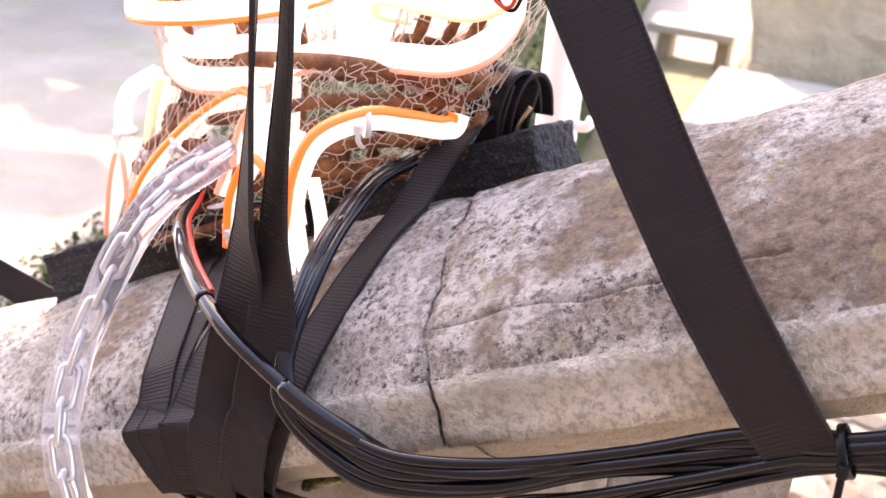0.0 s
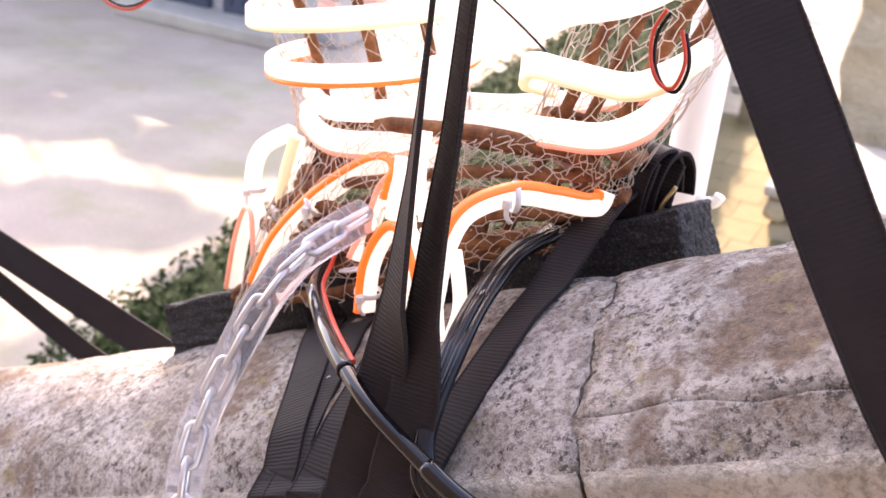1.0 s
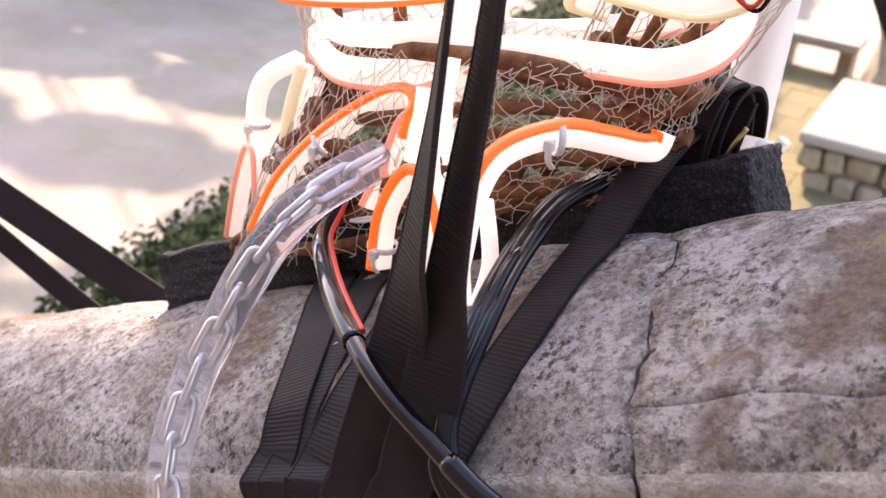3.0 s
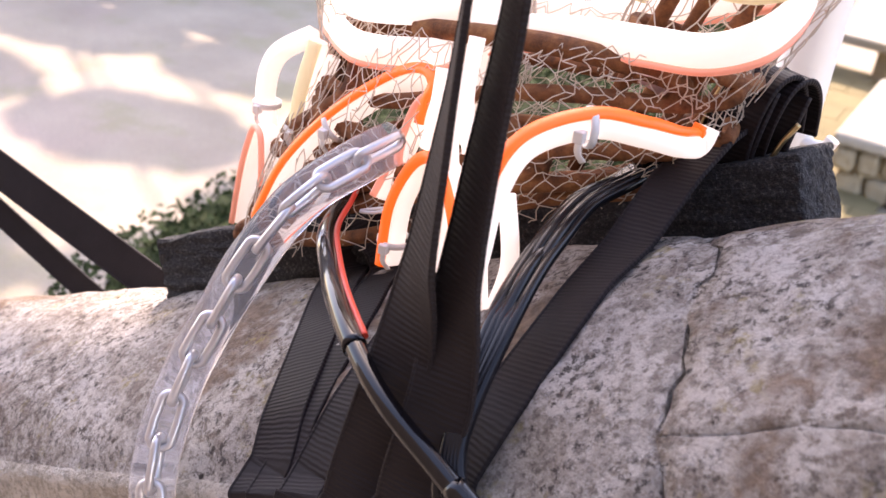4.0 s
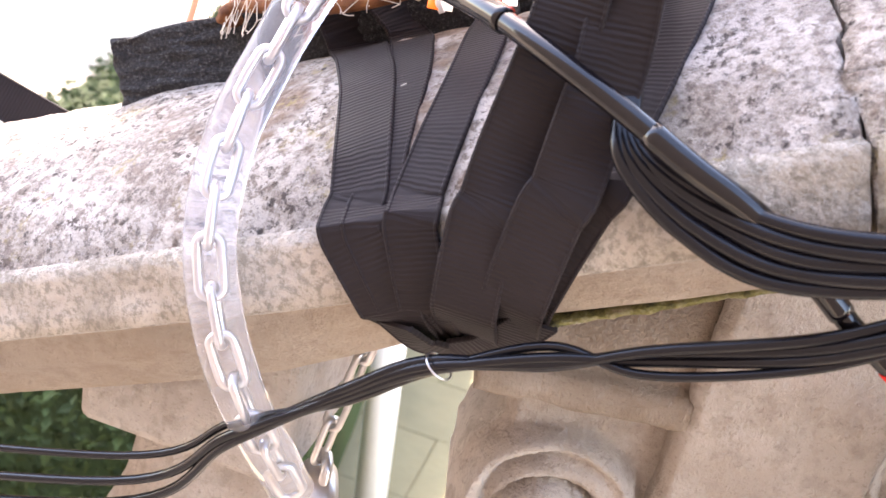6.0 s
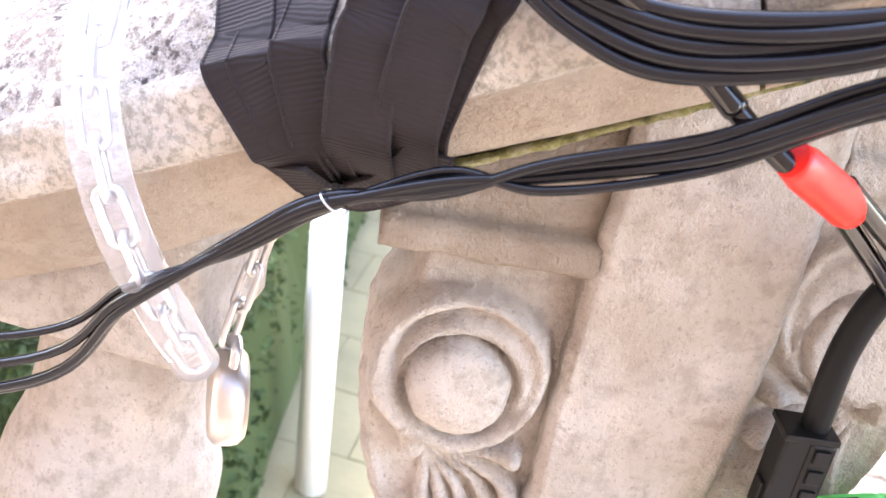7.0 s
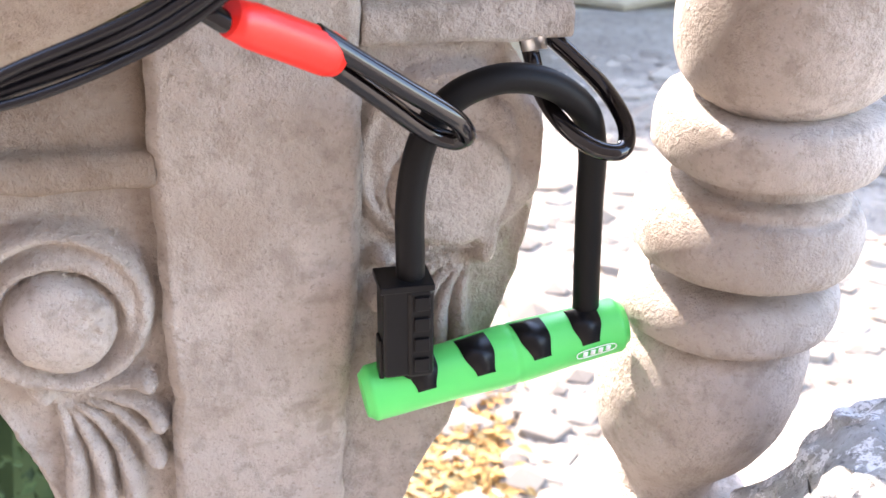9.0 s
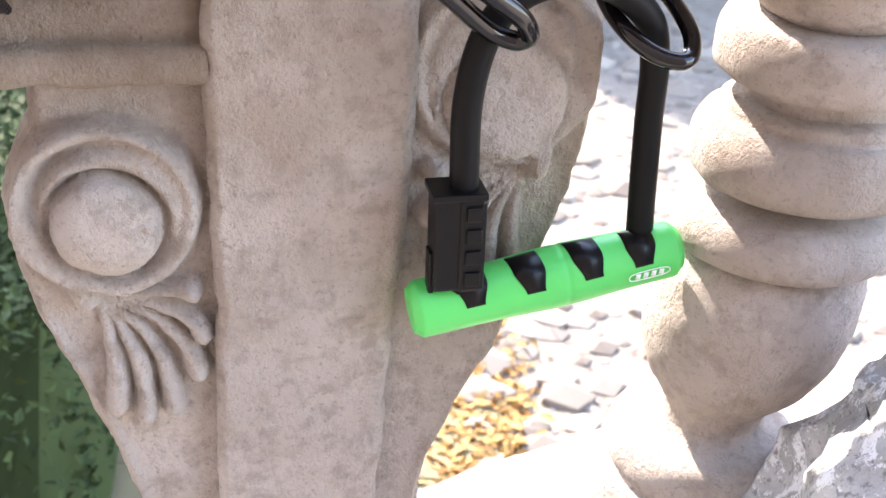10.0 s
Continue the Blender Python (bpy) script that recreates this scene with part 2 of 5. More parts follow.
TAPE = plain("pink_plastic_film", (0.75, 0.5, 0.48), 0.35, 0, 40, 0.1, 0.1)


# ---- builders ----
def V(*a):
    return Vector(a)


def smooth_line(pts, n=8, closed=False):
    """Catmull-Rom through the given points."""
    p = [Vector(q) for q in pts]
    k = len(p)
    if k == 2:
        return [p[0].lerp(p[1], i / n) for i in range(n + 1)]
    out = []
    for i in range(k if closed else k - 1):
        if closed:
            a, b, c, d = p[i - 1], p[i], p[(i + 1) % k], p[(i + 2) % k]
        else:
            a, b, c, d = p[max(i - 1, 0)], p[i], p[i + 1], p[min(i + 2, k - 1)]
        for j in range(n):
            t = j / n
            out.append(0.5 * ((2 * b) + (c - a) * t + (2 * a - 5 * b + 4 * c - d) * t * t + (3 * b - a - 3 * c + d) * t ** 3))
    if not closed:
        out.append(p[-1])
    return out


def sweep(bm, line, shape, closed=False, side=None, twist=None, size=None, caps=True, mat=0, uvs=None):
    """Sweep a closed 2D shape (list of across, up) along a line. side: wished 'up' vectors along the line, or one."""
    n, k = len(line), len(shape)
    rings, up, length = [], None, 0.0
    lens = []
    for i, p in enumerate(line):
        a = line[i - 1] if (i or closed) else p
        b = line[(i + 1) % n] if (i < n - 1 or closed) else p
        t = (b - a).normalized()
        if side is not None:
            u = Vector(side[i]) if isinstance(side, list) else Vector(side)
        elif up is None:
            u = V(0, 0, 1) if abs(t.z) < 0.9 else V(0, 1, 0)
        else:
            u = up
        u = u - t * u.dot(t)
        if u.length < 1e-6:
            u = t.orthogonal()
        u.normalize()
        up = u
        r = u.cross(t).normalized()
        if twist:
            q = twist(i / max(1, n - 1))
            u, r = u * math.cos(q) + r * math.sin(q), r * math.cos(q) - u * math.sin(q)
        s = size(i / max(1, n - 1)) if size else 1.0
        if i:
            length += (p - line[i - 1]).length
        lens.append(length)
        rings.append([bm.verts.new(p + (r * x + u * y) * s) for x, y in shape])
    lay = bm.loops.layers.uv.verify() if uvs else None
    for i in range(n if closed else n - 1):
        a, b = rings[i], rings[(i + 1) % n]
        for j in range(k):
            f = bm.faces.new((a[j], a[(j + 1) % k], b[(j + 1) % k], b[j]))
            f.smooth, f.material_index = True, mat
            if uvs:
                ends = ((i, j), (i, j + 1), (i + 1, j + 1), (i + 1, j))
                for lo, (ii, jj) in zip(f.loops, ends):
                    lo[lay].uv = (lens[min(ii, n - 1)], shape[jj % k][0])
    if caps and not closed:
        f = bm.faces.new(rings[0][::-1])
        f.material_index = mat
        f = bm.faces.new(rings[-1])
        f.material_index = mat
    return bm


def ring(r, k=10, sx=1.0, sy=1.0):
    return [(r * sx * math.cos(2 * math.pi * i / k), r * sy * math.sin(2 * math.pi * i / k)) for i in range(k)]


def slab(w, t, b=None):
    """A flat strip's section, w across, t thick, with rounded edges."""
    b = b or t * 0.35
    x, y = w / 2, t / 2
    return [(-x, -y + b), (-x + b, -y), (x - b, -y), (x, -y + b), (x, y - b), (x - b, y), (-x + b, y), (-x, y - b)]


def tube(bm, pts, r, k=10, n=8, closed=False, mat=0, **kw):
    return sweep(bm, smooth_line(pts, n, closed), ring(r, k), closed, mat=mat, **kw)


def lathe(bm, profile, at=(0, 0, 0), k=48, squash=1.0):
    rows = [[bm.verts.new((at[0] + r * math.cos(2 * math.pi * i / k), at[1] + squash * r * math.sin(2 * math.pi * i / k), at[2] + z)) for i in range(k)] for r, z in profile]
    for a, b in zip(rows, rows[1:]):
        for i in range(k):
            bm.faces.new((a[i], a[(i + 1) % k], b[(i + 1) % k], b[i])).smooth = True
    bm.faces.new(rows[0][::-1])
    bm.faces.new(rows[-1])
    return bm


def box(bm, lo, hi, m=None, bevel=0.0, segs=2):
    got = bmesh.ops.create_cube(bm, size=1.0)["verts"]
    s = [hi[i] - lo[i] for i in range(3)]
    c = [(hi[i] + lo[i]) / 2 for i in range(3)]
    for v in got:
        v.co = Vector((v.co.x * s[0] + c[0], v.co.y * s[1] + c[1], v.co.z * s[2] + c[2]))
    if bevel:
        edges = list({e for v in got for e in v.link_edges})
        got = list({v for f in bmesh.ops.bevel(bm, geom=edges, offset=bevel, segments=segs, affect="EDGES", profile=0.5)["faces"] for v in f.verts} | {v for v in got if v.is_valid})
    if m is not None:
        bmesh.ops.transform(bm, matrix=m, verts=[v for v in got if v.is_valid])
    return bm


def roughen(bm, amount, scale, seed=0.0, verts=None):
    for v in verts or bm.verts:
        q = v.co * scale + V(seed, seed * 2, -seed)
        v.co += noise.noise_vector(q) * amount


def finish(name, bm, mats, parent=None, label=""):
    bmesh.ops.recalc_face_normals(bm, faces=bm.faces)
    me = bpy.data.meshes.new(name)
    bm.to_mesh(me)
    bm.free()
    for m in mats if isinstance(mats, (list, tuple)) else [mats]:
        me.materials.append(m)
    ob = new(name, me)
    if parent is not None:
        ob.parent = parent
    if label:
        ob["label"] = label
    return ob


def part(name, bm, material, parent, label=""):
    return finish(name, bm, material, parent, label)


def thing(name, label, category, group="", kind=""):
    return tagged(new(name), label, category, group, kind)


# ---- the balustrade ----
def smooth_step(a, b, x):
    t = min(1.0, max(0.0, (x - a) / (b - a)))
    return t * t * (3 - 2 * t)


def rail(x, u=0.0, h=0.0):
    """A point of the sloping coping: x along it, u back from its front arris, h above it."""
    return V(x, -0.004 - 0.07 * x + u, 1.018 + 0.545 * x + 0.05 * x * x + h)


TOP = [(0.0, 0.0), (0.012, 0.016), (0.03, 0.034), (0.055, 0.049), (0.08, 0.06), (0.11, 0.07), (0.14, 0.077), (0.165, 0.078),
       (0.19, 0.073), (0.22, 0.06), (0.25, 0.044), (0.28, 0.024), (0.3, 0.0)]


def over(x, u, lift=0.0):
    """A point on the coping's rounded top."""
    us, hs = [p[0] for p in TOP], [p[1] for p in TOP]
    return rail(x, u, float(np.interp(u, us, hs)) + lift)


def top_normal(x, u):
    a = over(x + 0.01, u) - over(x - 0.01, u)
    b = over(x, min(0.3, u + 0.01)) - over(x, max(0.0, u - 0.01))
    return a.cross(b).normalized()


def joint(u, h):
    """Where the ragged crack between the two coping stones runs."""
    if h < 0:
        return 0.012 - h * 0.3
    j = float(np.interp(u, (0, 0.02, 0.036, 0.09, 0.141, 0.3), (0.009, -0.004, -0.008, -0.022, -0.033, -0.062)))
    return j + 0.006 * noise.noise(V(u * 60, 3.1, 0)) + 0.003 * noise.noise(V(u * 190, 9.1, 0)) + (0.007 if 0.12 < u < 0.15 else 0.0)


def coping(name, lo, hi, ends_at_crack, label, top):
    outline = []
    for (a, b), (c, d) in zip(TOP, TOP[1:]):
        m = 3 if a < 0.2 else 2
        outline += [(a + (c - a) * i / m, b + (d - b) * i / m, 0) for i in range(m)]
    if ends_at_crack == "lo":
        outline = sorted(outline + [(u, float(np.interp(u, [p[0] for p in TOP], [p[1] for p in TOP])), 0) for u in (0.0228, 0.0242, 0.0256)])
    outline += [(0.3, 0.0, 1), (0.306, -0.02, 1), (0.304, -0.05, 1), (0.285, -0.056, 2), (0.255, -0.098, 2), (0.16, -0.1, 2), (0.06, -0.104, 2),
                (0.052, -0.1, 2), (0.04, -0.088, 2), (0.028, -0.072, 2), (0.014, -0.058, 2), (0.006, -0.054, 2), (-0.002, -0.053, 1), (-0.008, -0.049, 1),
                (-0.008, -0.036, 1), (-0.006, -0.022, 1), (-0.007, -0.01, 1), (-0.005, -0.003, 1)]
    xs = []
    x = lo
    while x < hi - 1e-6:
        xs.append(x)
        x += 0.007 if -0.6 < x < 0.35 else 0.03
    xs.append(hi)
    bm = bmesh.new()
    rows = []
    for x in xs:
        row = []
        for u, h, _ in outline:
            q = x
            edge = hi if ends_at_crack == "hi" else lo
            w = max(0.0, 1 - abs(x - edge) / 0.25)
            q += (joint(u, h) + (-0.0013 if ends_at_crack == "hi" else 0.0013)) * w
            p = rail(q, u, h - (0.024 * smooth_step(0.12, 0.3, -x) if h < -0.055 else 0.0))
            if 0.0225 < u < 0.026 and h > 0:
                p.y += 0.004 * noise.noise(V(x * 25, 2, 0)) + 0.0015 * noise.noise(V(x * 110, 5, 0))
                p.z += 0.003 * noise.noise(V(x * 25, 2, 0))
                if 0.024 < u < 0.0245 and 0.004 < x < 0.2:
                    p += V(0, 0.0022, -0.0042) * (0.75 + noise.noise(V(x * 60, 8, 0)))
            d = 0.0035 * noise.noise(p * 22) + 0.0022 * noise.noise(p * 60) + 0.0012 * noise.noise(p * 150)
            if abs(x - edge) < 0.006:
                d -= 0.002 + 0.003 * max(0, noise.noise(p * 90))
            out = V(0, 0, 1) if h > 0.02 else V(0, -1, 0.3) if u < 0.1 else V(0, 1, 0)
            row.append(bm.verts.new(p + out * d))
        rows.append(row)
    k = len(outline)
    for a, b in zip(rows, rows[1:]):
        for j in range(k):
            f = bm.faces.new((a[j], b[j], b[(j + 1) % k], a[(j + 1) % k]))
            f.smooth, f.material_index = True, (0, 1, 1)[outline[j][2]]
            if outline[j][2] == 2:
                f.material_index = 2
    bm.faces.new(rows[0])
    bm.faces.new(rows[-1][::-1])
    return tagged(finish(name, bm, [top, FASCIA, SOFFIT]), label, "coping", kind="structure")


coping("coping_lower", -1.9, 0.0, "hi", "lichen-spotted weathered stone coping of a sloping stair balustrade", WEATHERED)
coping("coping_upper", 0.0, 1.0, "lo", "weathered stone coping with brown stains beyond a cracked joint", STAINED)

# mortar line between coping and pier
bm = bmesh.new()
line = [V(x, 0.066 + 0.05 * x + 0.003 * noise.noise(V(x * 60, 0, 0)), 0.911 + 0.545 * x) for x in np.linspace(-0.115, 0.27, 60)]
sweep(bm, line, ring(0.007, 7, 1.4, 0.7), size=lambda t: 0.75 + 0.5 * noise.noise(V(t * 30, 5, 0)))
tagged(finish("mortar_joint", bm, MOSSY), "crumbling mossy mortar joint under the coping", "mortar", kind="structure")

# pier: local axes a (along its face), d (out of the face), z
PA, PD, PO = V(0.972, 0.233, 0), V(0.233, -0.972, 0), V(-0.012, 0.094, 0)


def pier(a, z, d=0.0):
    return PO + PA * a + PD * d + V(0, 0, z)


def soffit(a):
    return 0.916 + 0.545 * (PO.x + PA.x * a)


def bezier(a, b, c, n=14):
    t = np.linspace(0, 1, n)[:, None]
    return (1 - t) ** 2 * np.array(a) + 2 * t * (1 - t) * np.array(b) + t * t * np.array(c)


def bell(x, w):
    return np.exp(-(x / w) ** 2)


def step(a, b, x):
    t = np.clip((x - a) / (b - a), 0, 1)
    return t * t * (3 - 2 * t)


# tips of the drooping shell lobes, from the scroll's tail: towards the band, down
LOBES = ((0.011, -0.084), (0.03, -0.093), (0.049, -0.089), (0.066, -0.061), (0.072, -0.03), (0.068, 0.004))


def side_face(hand):
    """The carved block beside the band: scroll, tail, drooping shell lobes and a tapering outline."""
    left = hand < 0
    inner = 0.006 if left else 0.098
    if left:
        cx, cz, R, bx, bz, br, tall = -0.071, 0.711, 0.061, -0.069, 0.704, 0.0345, 0.019
        tail = (-0.09, 0.645)
        oz, oa = (0.28, 0.42, 0.48, 0.515, 0.593, 0.634, 0.689, 0.715, 0.74, 0.757, 0.766, 0.81), (-0.03, -0.062, -0.077, -0.085, -0.1096, -0.1235, -0.1341, -0.1335, -0.125, -0.113, -0.11, -0.11)
    else:
        cx, cz, R, bx, bz, br, tall = 0.183, 0.793, 0.067, 0.1825, 0.773, 0.041, 0.0045
        tail = (0.207, 0.722)
        oz, oa = (0.28, 0.47, 0.53, 0.569, 0.658, 0.702, 0.745, 0.794, 0.82, 0.845, 0.862, 0.885), (0.118, 0.142, 0.1663, 0.1868, 0.2208, 0.2386, 0.2465, 0.2495, 0.247, 0.235, 0.222, 0.222)
    na, nz = 84, 190
    z0, z1 = 0.30, 0.80 if left else 0.878
    zz, ss = np.meshgrid(np.linspace(z0, z1, nz + 1), np.linspace(0, 1, na + 1), indexing="ij")
    reach = np.abs(np.interp(zz, oz, oa) - inner)
    s = reach * ss
    aa = inner + hand * s
    r = np.hypot(aa - cx, zz - cz)
    ang = np.arctan2(zz - cz, (aa - cx) * -hand)
    # sunk ground, deeper in the niche above the scroll
    d = -0.017 - 0.045 * step(0.0, 0.02, zz - cz - 0.022) + 0.006 * step(0.62, 0.5, zz - (0 if left else 0.077))
    # outer roll of the scroll, thinning as it turns inwards
    roll = -0.014 + (0.026 if left else 0.015) * (1 - step(R - 0.008, R + 0.003, r)) ** 0.7
    d = np.where(r < R + 0.003, np.maximum(d, roll), d)
    groove = br + 0.009 + 0.0045 * np.cos(ang - 0.6)
    d = d - (0.004 + (0.009 if left else 0.002) * np.clip(np.cos(ang - 2.2), 0, 1)) * bell(r - groove, 0.0045) * (r < R)
    # second turn and boss
    rb = np.hypot(aa - bx, zz - bz)
    d = np.where(rb < br + 0.006, np.maximum(d, 0.002 + 0 * d), d)
    d = np.where(rb < br, 0.004 + tall * 1.15 * np.sqrt(np.clip(1 - (rb / br) ** 2, 0, 1)) ** 0.7, d)
    d = d - (0.011 if left else 0.0035) * bell(rb - br - 0.001, 0.0028)
    if left:
        d = d - 0.0035 * bell(np.hypot(aa + 0.043, zz - 0.705) - 0.0055, 0.002)
    # the tail that runs off the scroll
    for q, w in zip(bezier((bx + hand * 0.022, bz - br * 0.8), (tail[0] + hand * 0.004, tail[1] + 0.018), tail, 9), np.linspace(0.013, 0.008, 9)):
        d = np.maximum(d, -0.01 + 0.017 * np.sqrt(np.clip(1 - ((aa - q[0]) ** 2 + (zz - q[1]) ** 2) / w ** 2, 0, 1)))
    # shell lobes: ridges that start together, swell and droop
    below = r > R - 0.003
    for k, (dx, dz) in enumerate(LOBES):
        end = (tail[0] - hand * dx, tail[1] + dz)
        mid = (tail[0] - hand * (dx * 0.72 + 0.012), tail[1] + dz * 0.3 + 0.004)
        for t, q in zip(np.linspace(0, 1, 26), bezier((tail[0] - hand * 0.004, tail[1] - 0.002), mid, end, 26)):
            w = 0.0027 + 0.0068 * t
            bump = -0.017 + (0.009 + 0.0165 * t) * np.sqrt(np.clip(1 - ((aa - q[0]) ** 2 + (zz - q[1]) ** 2) / w ** 2, 0, 1))
            d = np.where(below, np.maximum(d, bump), d)
    # a raised border along the outer edge, worn round
    d = d + 0.004 * bell(reach - s - 0.006, 0.005) * step(0.05, -0.05, zz - cz)
    edge = step(0, 0.008, reach - s)
    d = d * edge - 0.02 * (1 - edge)
    bm = bmesh.new()
    grid = {}
    for j in range(nz + 1):
        for i in range(na + 1):
            p = pier(aa[j, i], zz[j, i], d[j, i])
            p += noise.noise_vector(p * 60) * 0.0014 + noise.noise_vector(p * 18) * 0.0024 + noise.noise_vector(p * 160) * 0.0008
            grid[i, j] = bm.verts.new(p)
    for j in range(nz):
        for i in range(na):
            bm.faces.new((grid[i, j], grid[i + 1, j], grid[i + 1, j + 1], grid[i, j + 1])).smooth = True
    # return faces to the back
    depth = PD * -0.07
    border = [grid[i, 0] for i in range(na + 1)] + [grid[na, j] for j in range(1, nz + 1)] + [grid[i, nz] for i in range(na - 1, -1, -1)]
    rear = [bm.verts.new(v.co + depth) for v in border]
    for k in range(len(border) - 1):
        bm.faces.new((border[k], border[k + 1], rear[k + 1], rear[k])).smooth = False
    return bm


pier_thing = thing("stone_pier", "pale carved limestone pier with scroll volutes under the coping", "pier", kind="structure")
bm = bmesh.new()
na, nz = 40, 120
grid = {}
for j in range(nz + 1):
    t = j / nz
    for i in range(na + 1):
        s = i / na
        z_top = soffit(-0.006 + 0.128 * s) + 0.012
        z = 0.28 + (z_top - 0.28) * t
        w = smooth_step(0.3, 0.85, z)
        lo, hi = -0.018 + 0.0135 * w, 0.094 + 0.029 * w
        a = lo + (hi - lo) * s
        d = 0.012 - 0.007 * (1 - smooth_step(0, 0.05, min(s, 1 - s)))
        p = pier(a, z, d)
        p += noise.noise_vector(p * 40) * 0.002 + noise.noise_vector(p * 120) * 0.001 + noise.noise_vector(p * 12) * 0.003
        grid[i, j] = bm.verts.new(p)
for j in range(nz):
    for i in range(na):
        bm.faces.new((grid[i, j], grid[i + 1, j], grid[i + 1, j + 1], grid[i, j + 1])).smooth = True
border = [grid[i, 0] for i in range(na + 1)] + [grid[na, j] for j in range(1, nz + 1)] + [grid[i, nz] for i in range(na - 1, -1, -1)] + [grid[0, j] for j in range(nz - 1, 0, -1)]
rear = [bm.verts.new(v.co - PD * 0.12) for v in border]
for k in range(len(border)):
    bm.faces.new((border[k], border[(k + 1) % len(border)], rear[(k + 1) % len(border)], rear[k]))
part("central_band", bm, CARVED, pier_thing, "plain tapering limestone band")
part("scroll_volute", side_face(-1), CARVED, pier_thing, "carved scroll with shell fluting")
part("scroll_volute", side_face(1), CARVED, pier_thing, "carved scroll with shell fluting")


def cap_block(a0, a1, z0, label, stone):
    """The level moulded block on a volute, and the wedge of stone above it up to the coping."""
    bm = bmesh.new()
    shape = [(-0.004, 0.0), (0.01, 0.001), (0.013, 0.005), (0.013, 0.02), (0.01, 0.0245), (0.0045, 0.026), (0.004, 0.034)]
    n = 30
    rows = []
    for i in range(n + 1):
        a = a0 + (a1 - a0) * i / n
        row = [pier(a, z0 + z, d - 0.004) for d, z in shape] + [pier(a, soffit(a) + 0.012, -0.002), pier(a, soffit(a) + 0.012, -0.09), pier(a, z0, -0.09)]
        row = [bm.verts.new(p + noise.noise_vector(p * 50) * 0.0022 + noise.noise_vector(p * 20) * 0.002) for p in row]
        rows.append(row)
    k = len(rows[0])
    for p, q in zip(rows, rows[1:]):
        for j in range(k):
            bm.faces.new((p[j], q[j], q[(j + 1) % k], p[(j + 1) % k])).smooth = True
    bm.faces.new(rows[0])
    bm.faces.new(rows[-1][::-1])
    return part("cap_block", bm, stone, pier_thing, label)


cap_block(-0.136, -0.003, 0.792, "level moulded stone cap, brown weathering darkened for the coping's shade", BROWNSTONE)
cap_block(0.1235, 0.2535, 0.872, "level moulded limestone cap", CARVED)


def baluster(x, y, z, label, bulb=1.0):
    """A turned limestone baluster; z is the height of its upper ring."""
    ob = thing("baluster", label, "baluster", "turned stone balusters")

    def turned(name, pr, say=""):
        bm = bmesh.new()
        fine = smooth_line([V(r, h, 0) for r, h in pr], 4)
        wide = bulb if name == "upper_bulb" else 1.0
        lathe(bm, [(p.x * wide, p.y) for p in fine][::-1], (0, 0, 0), 64)
        roughen(bm, 0.0014, 45)
        roughen(bm, 0.0022, 14)
        for v in bm.verts:
            v.co.x += (0.14 if v.co.z < -0.11 else 0.06) * (v.co.z + 0.11)
        bmesh.ops.translate(bm, vec=(x, y, z), verts=bm.verts)
        part(name, bm, CARVED, ob, say)

    turned("upper_bulb", [(0.05, 0.27), (0.052, 0.2), (0.058, 0.14), (0.068, 0.1), (0.0745, 0.066), (0.0745, 0.04), (0.068, 0.02), (0.059, 0.009), (0.052, 0.004)], "rounded upper bulb")
    turned("ring", [(0.04, 0.006), (0.064, 0.003), (0.0735, 0.0), (0.0772, -0.01), (0.0778, -0.022), (0.0755, -0.033), (0.0705, -0.0385), (0.056, -0.041), (0.051, -0.048), (0.05, -0.058), (0.045, -0.066)], "turned torus ring")
    turned("ring", [(0.045, -0.052), (0.057, -0.0545), (0.0625, -0.0575), (0.0635, -0.063), (0.0705, -0.067), (0.0775, -0.08), (0.079, -0.091), (0.0772, -0.102), (0.0715, -0.109), (0.057, -0.1115), (0.051, -0.117), (0.045, -0.13)], "turned torus ring with a fillet")
    turned("ring", [(0.045, -0.118), (0.056, -0.1205), (0.068, -0.124), (0.0755, -0.132), (0.078, -0.143), (0.0762, -0.1535), (0.0705, -0.1605), (0.058, -0.163), (0.045, -0.175)], "turned torus ring")
    turned("lower_bulb", [(0.05, -0.158), (0.062, -0.163), (0.0675, -0.172), (0.0725, -0.19), (0.075, -0.215), (0.0725, -0.242), (0.063, -0.266), (0.05, -0.285), (0.0415, -0.297), (0.039, -0.307), (0.04, -0.318)], "vase-shaped lower bulb")
    turned("foot", [(0.039, -0.312), (0.045, -0.319), (0.06, -0.322), (0.0695, -0.328), (0.0735, -0.339), (0.0725, -0.352), (0.068, -0.36), (0.076, -0.366), (0.077, -0.4), (0.077, -0.53)], "round moulded foot")
    return ob


baluster(0.371, 0.17, 0.828, "turned pale limestone baluster with stacked rings and bulb")
baluster(-0.364, 0.155, 0.42, "turned pale limestone baluster with rounded bulb below the coping", 1.2)

# abacus block over the lower baluster
bm = bmesh.new()
box(bm, (-0.43, 0.085, 0.64), (-0.262, 0.23, 0.8), None, 0.008)
roughen(bm, 0.003, 30)
tagged(finish("abacus_block", bm, CARVED), "pale limestone block between baluster and coping", "stone block", kind="structure")

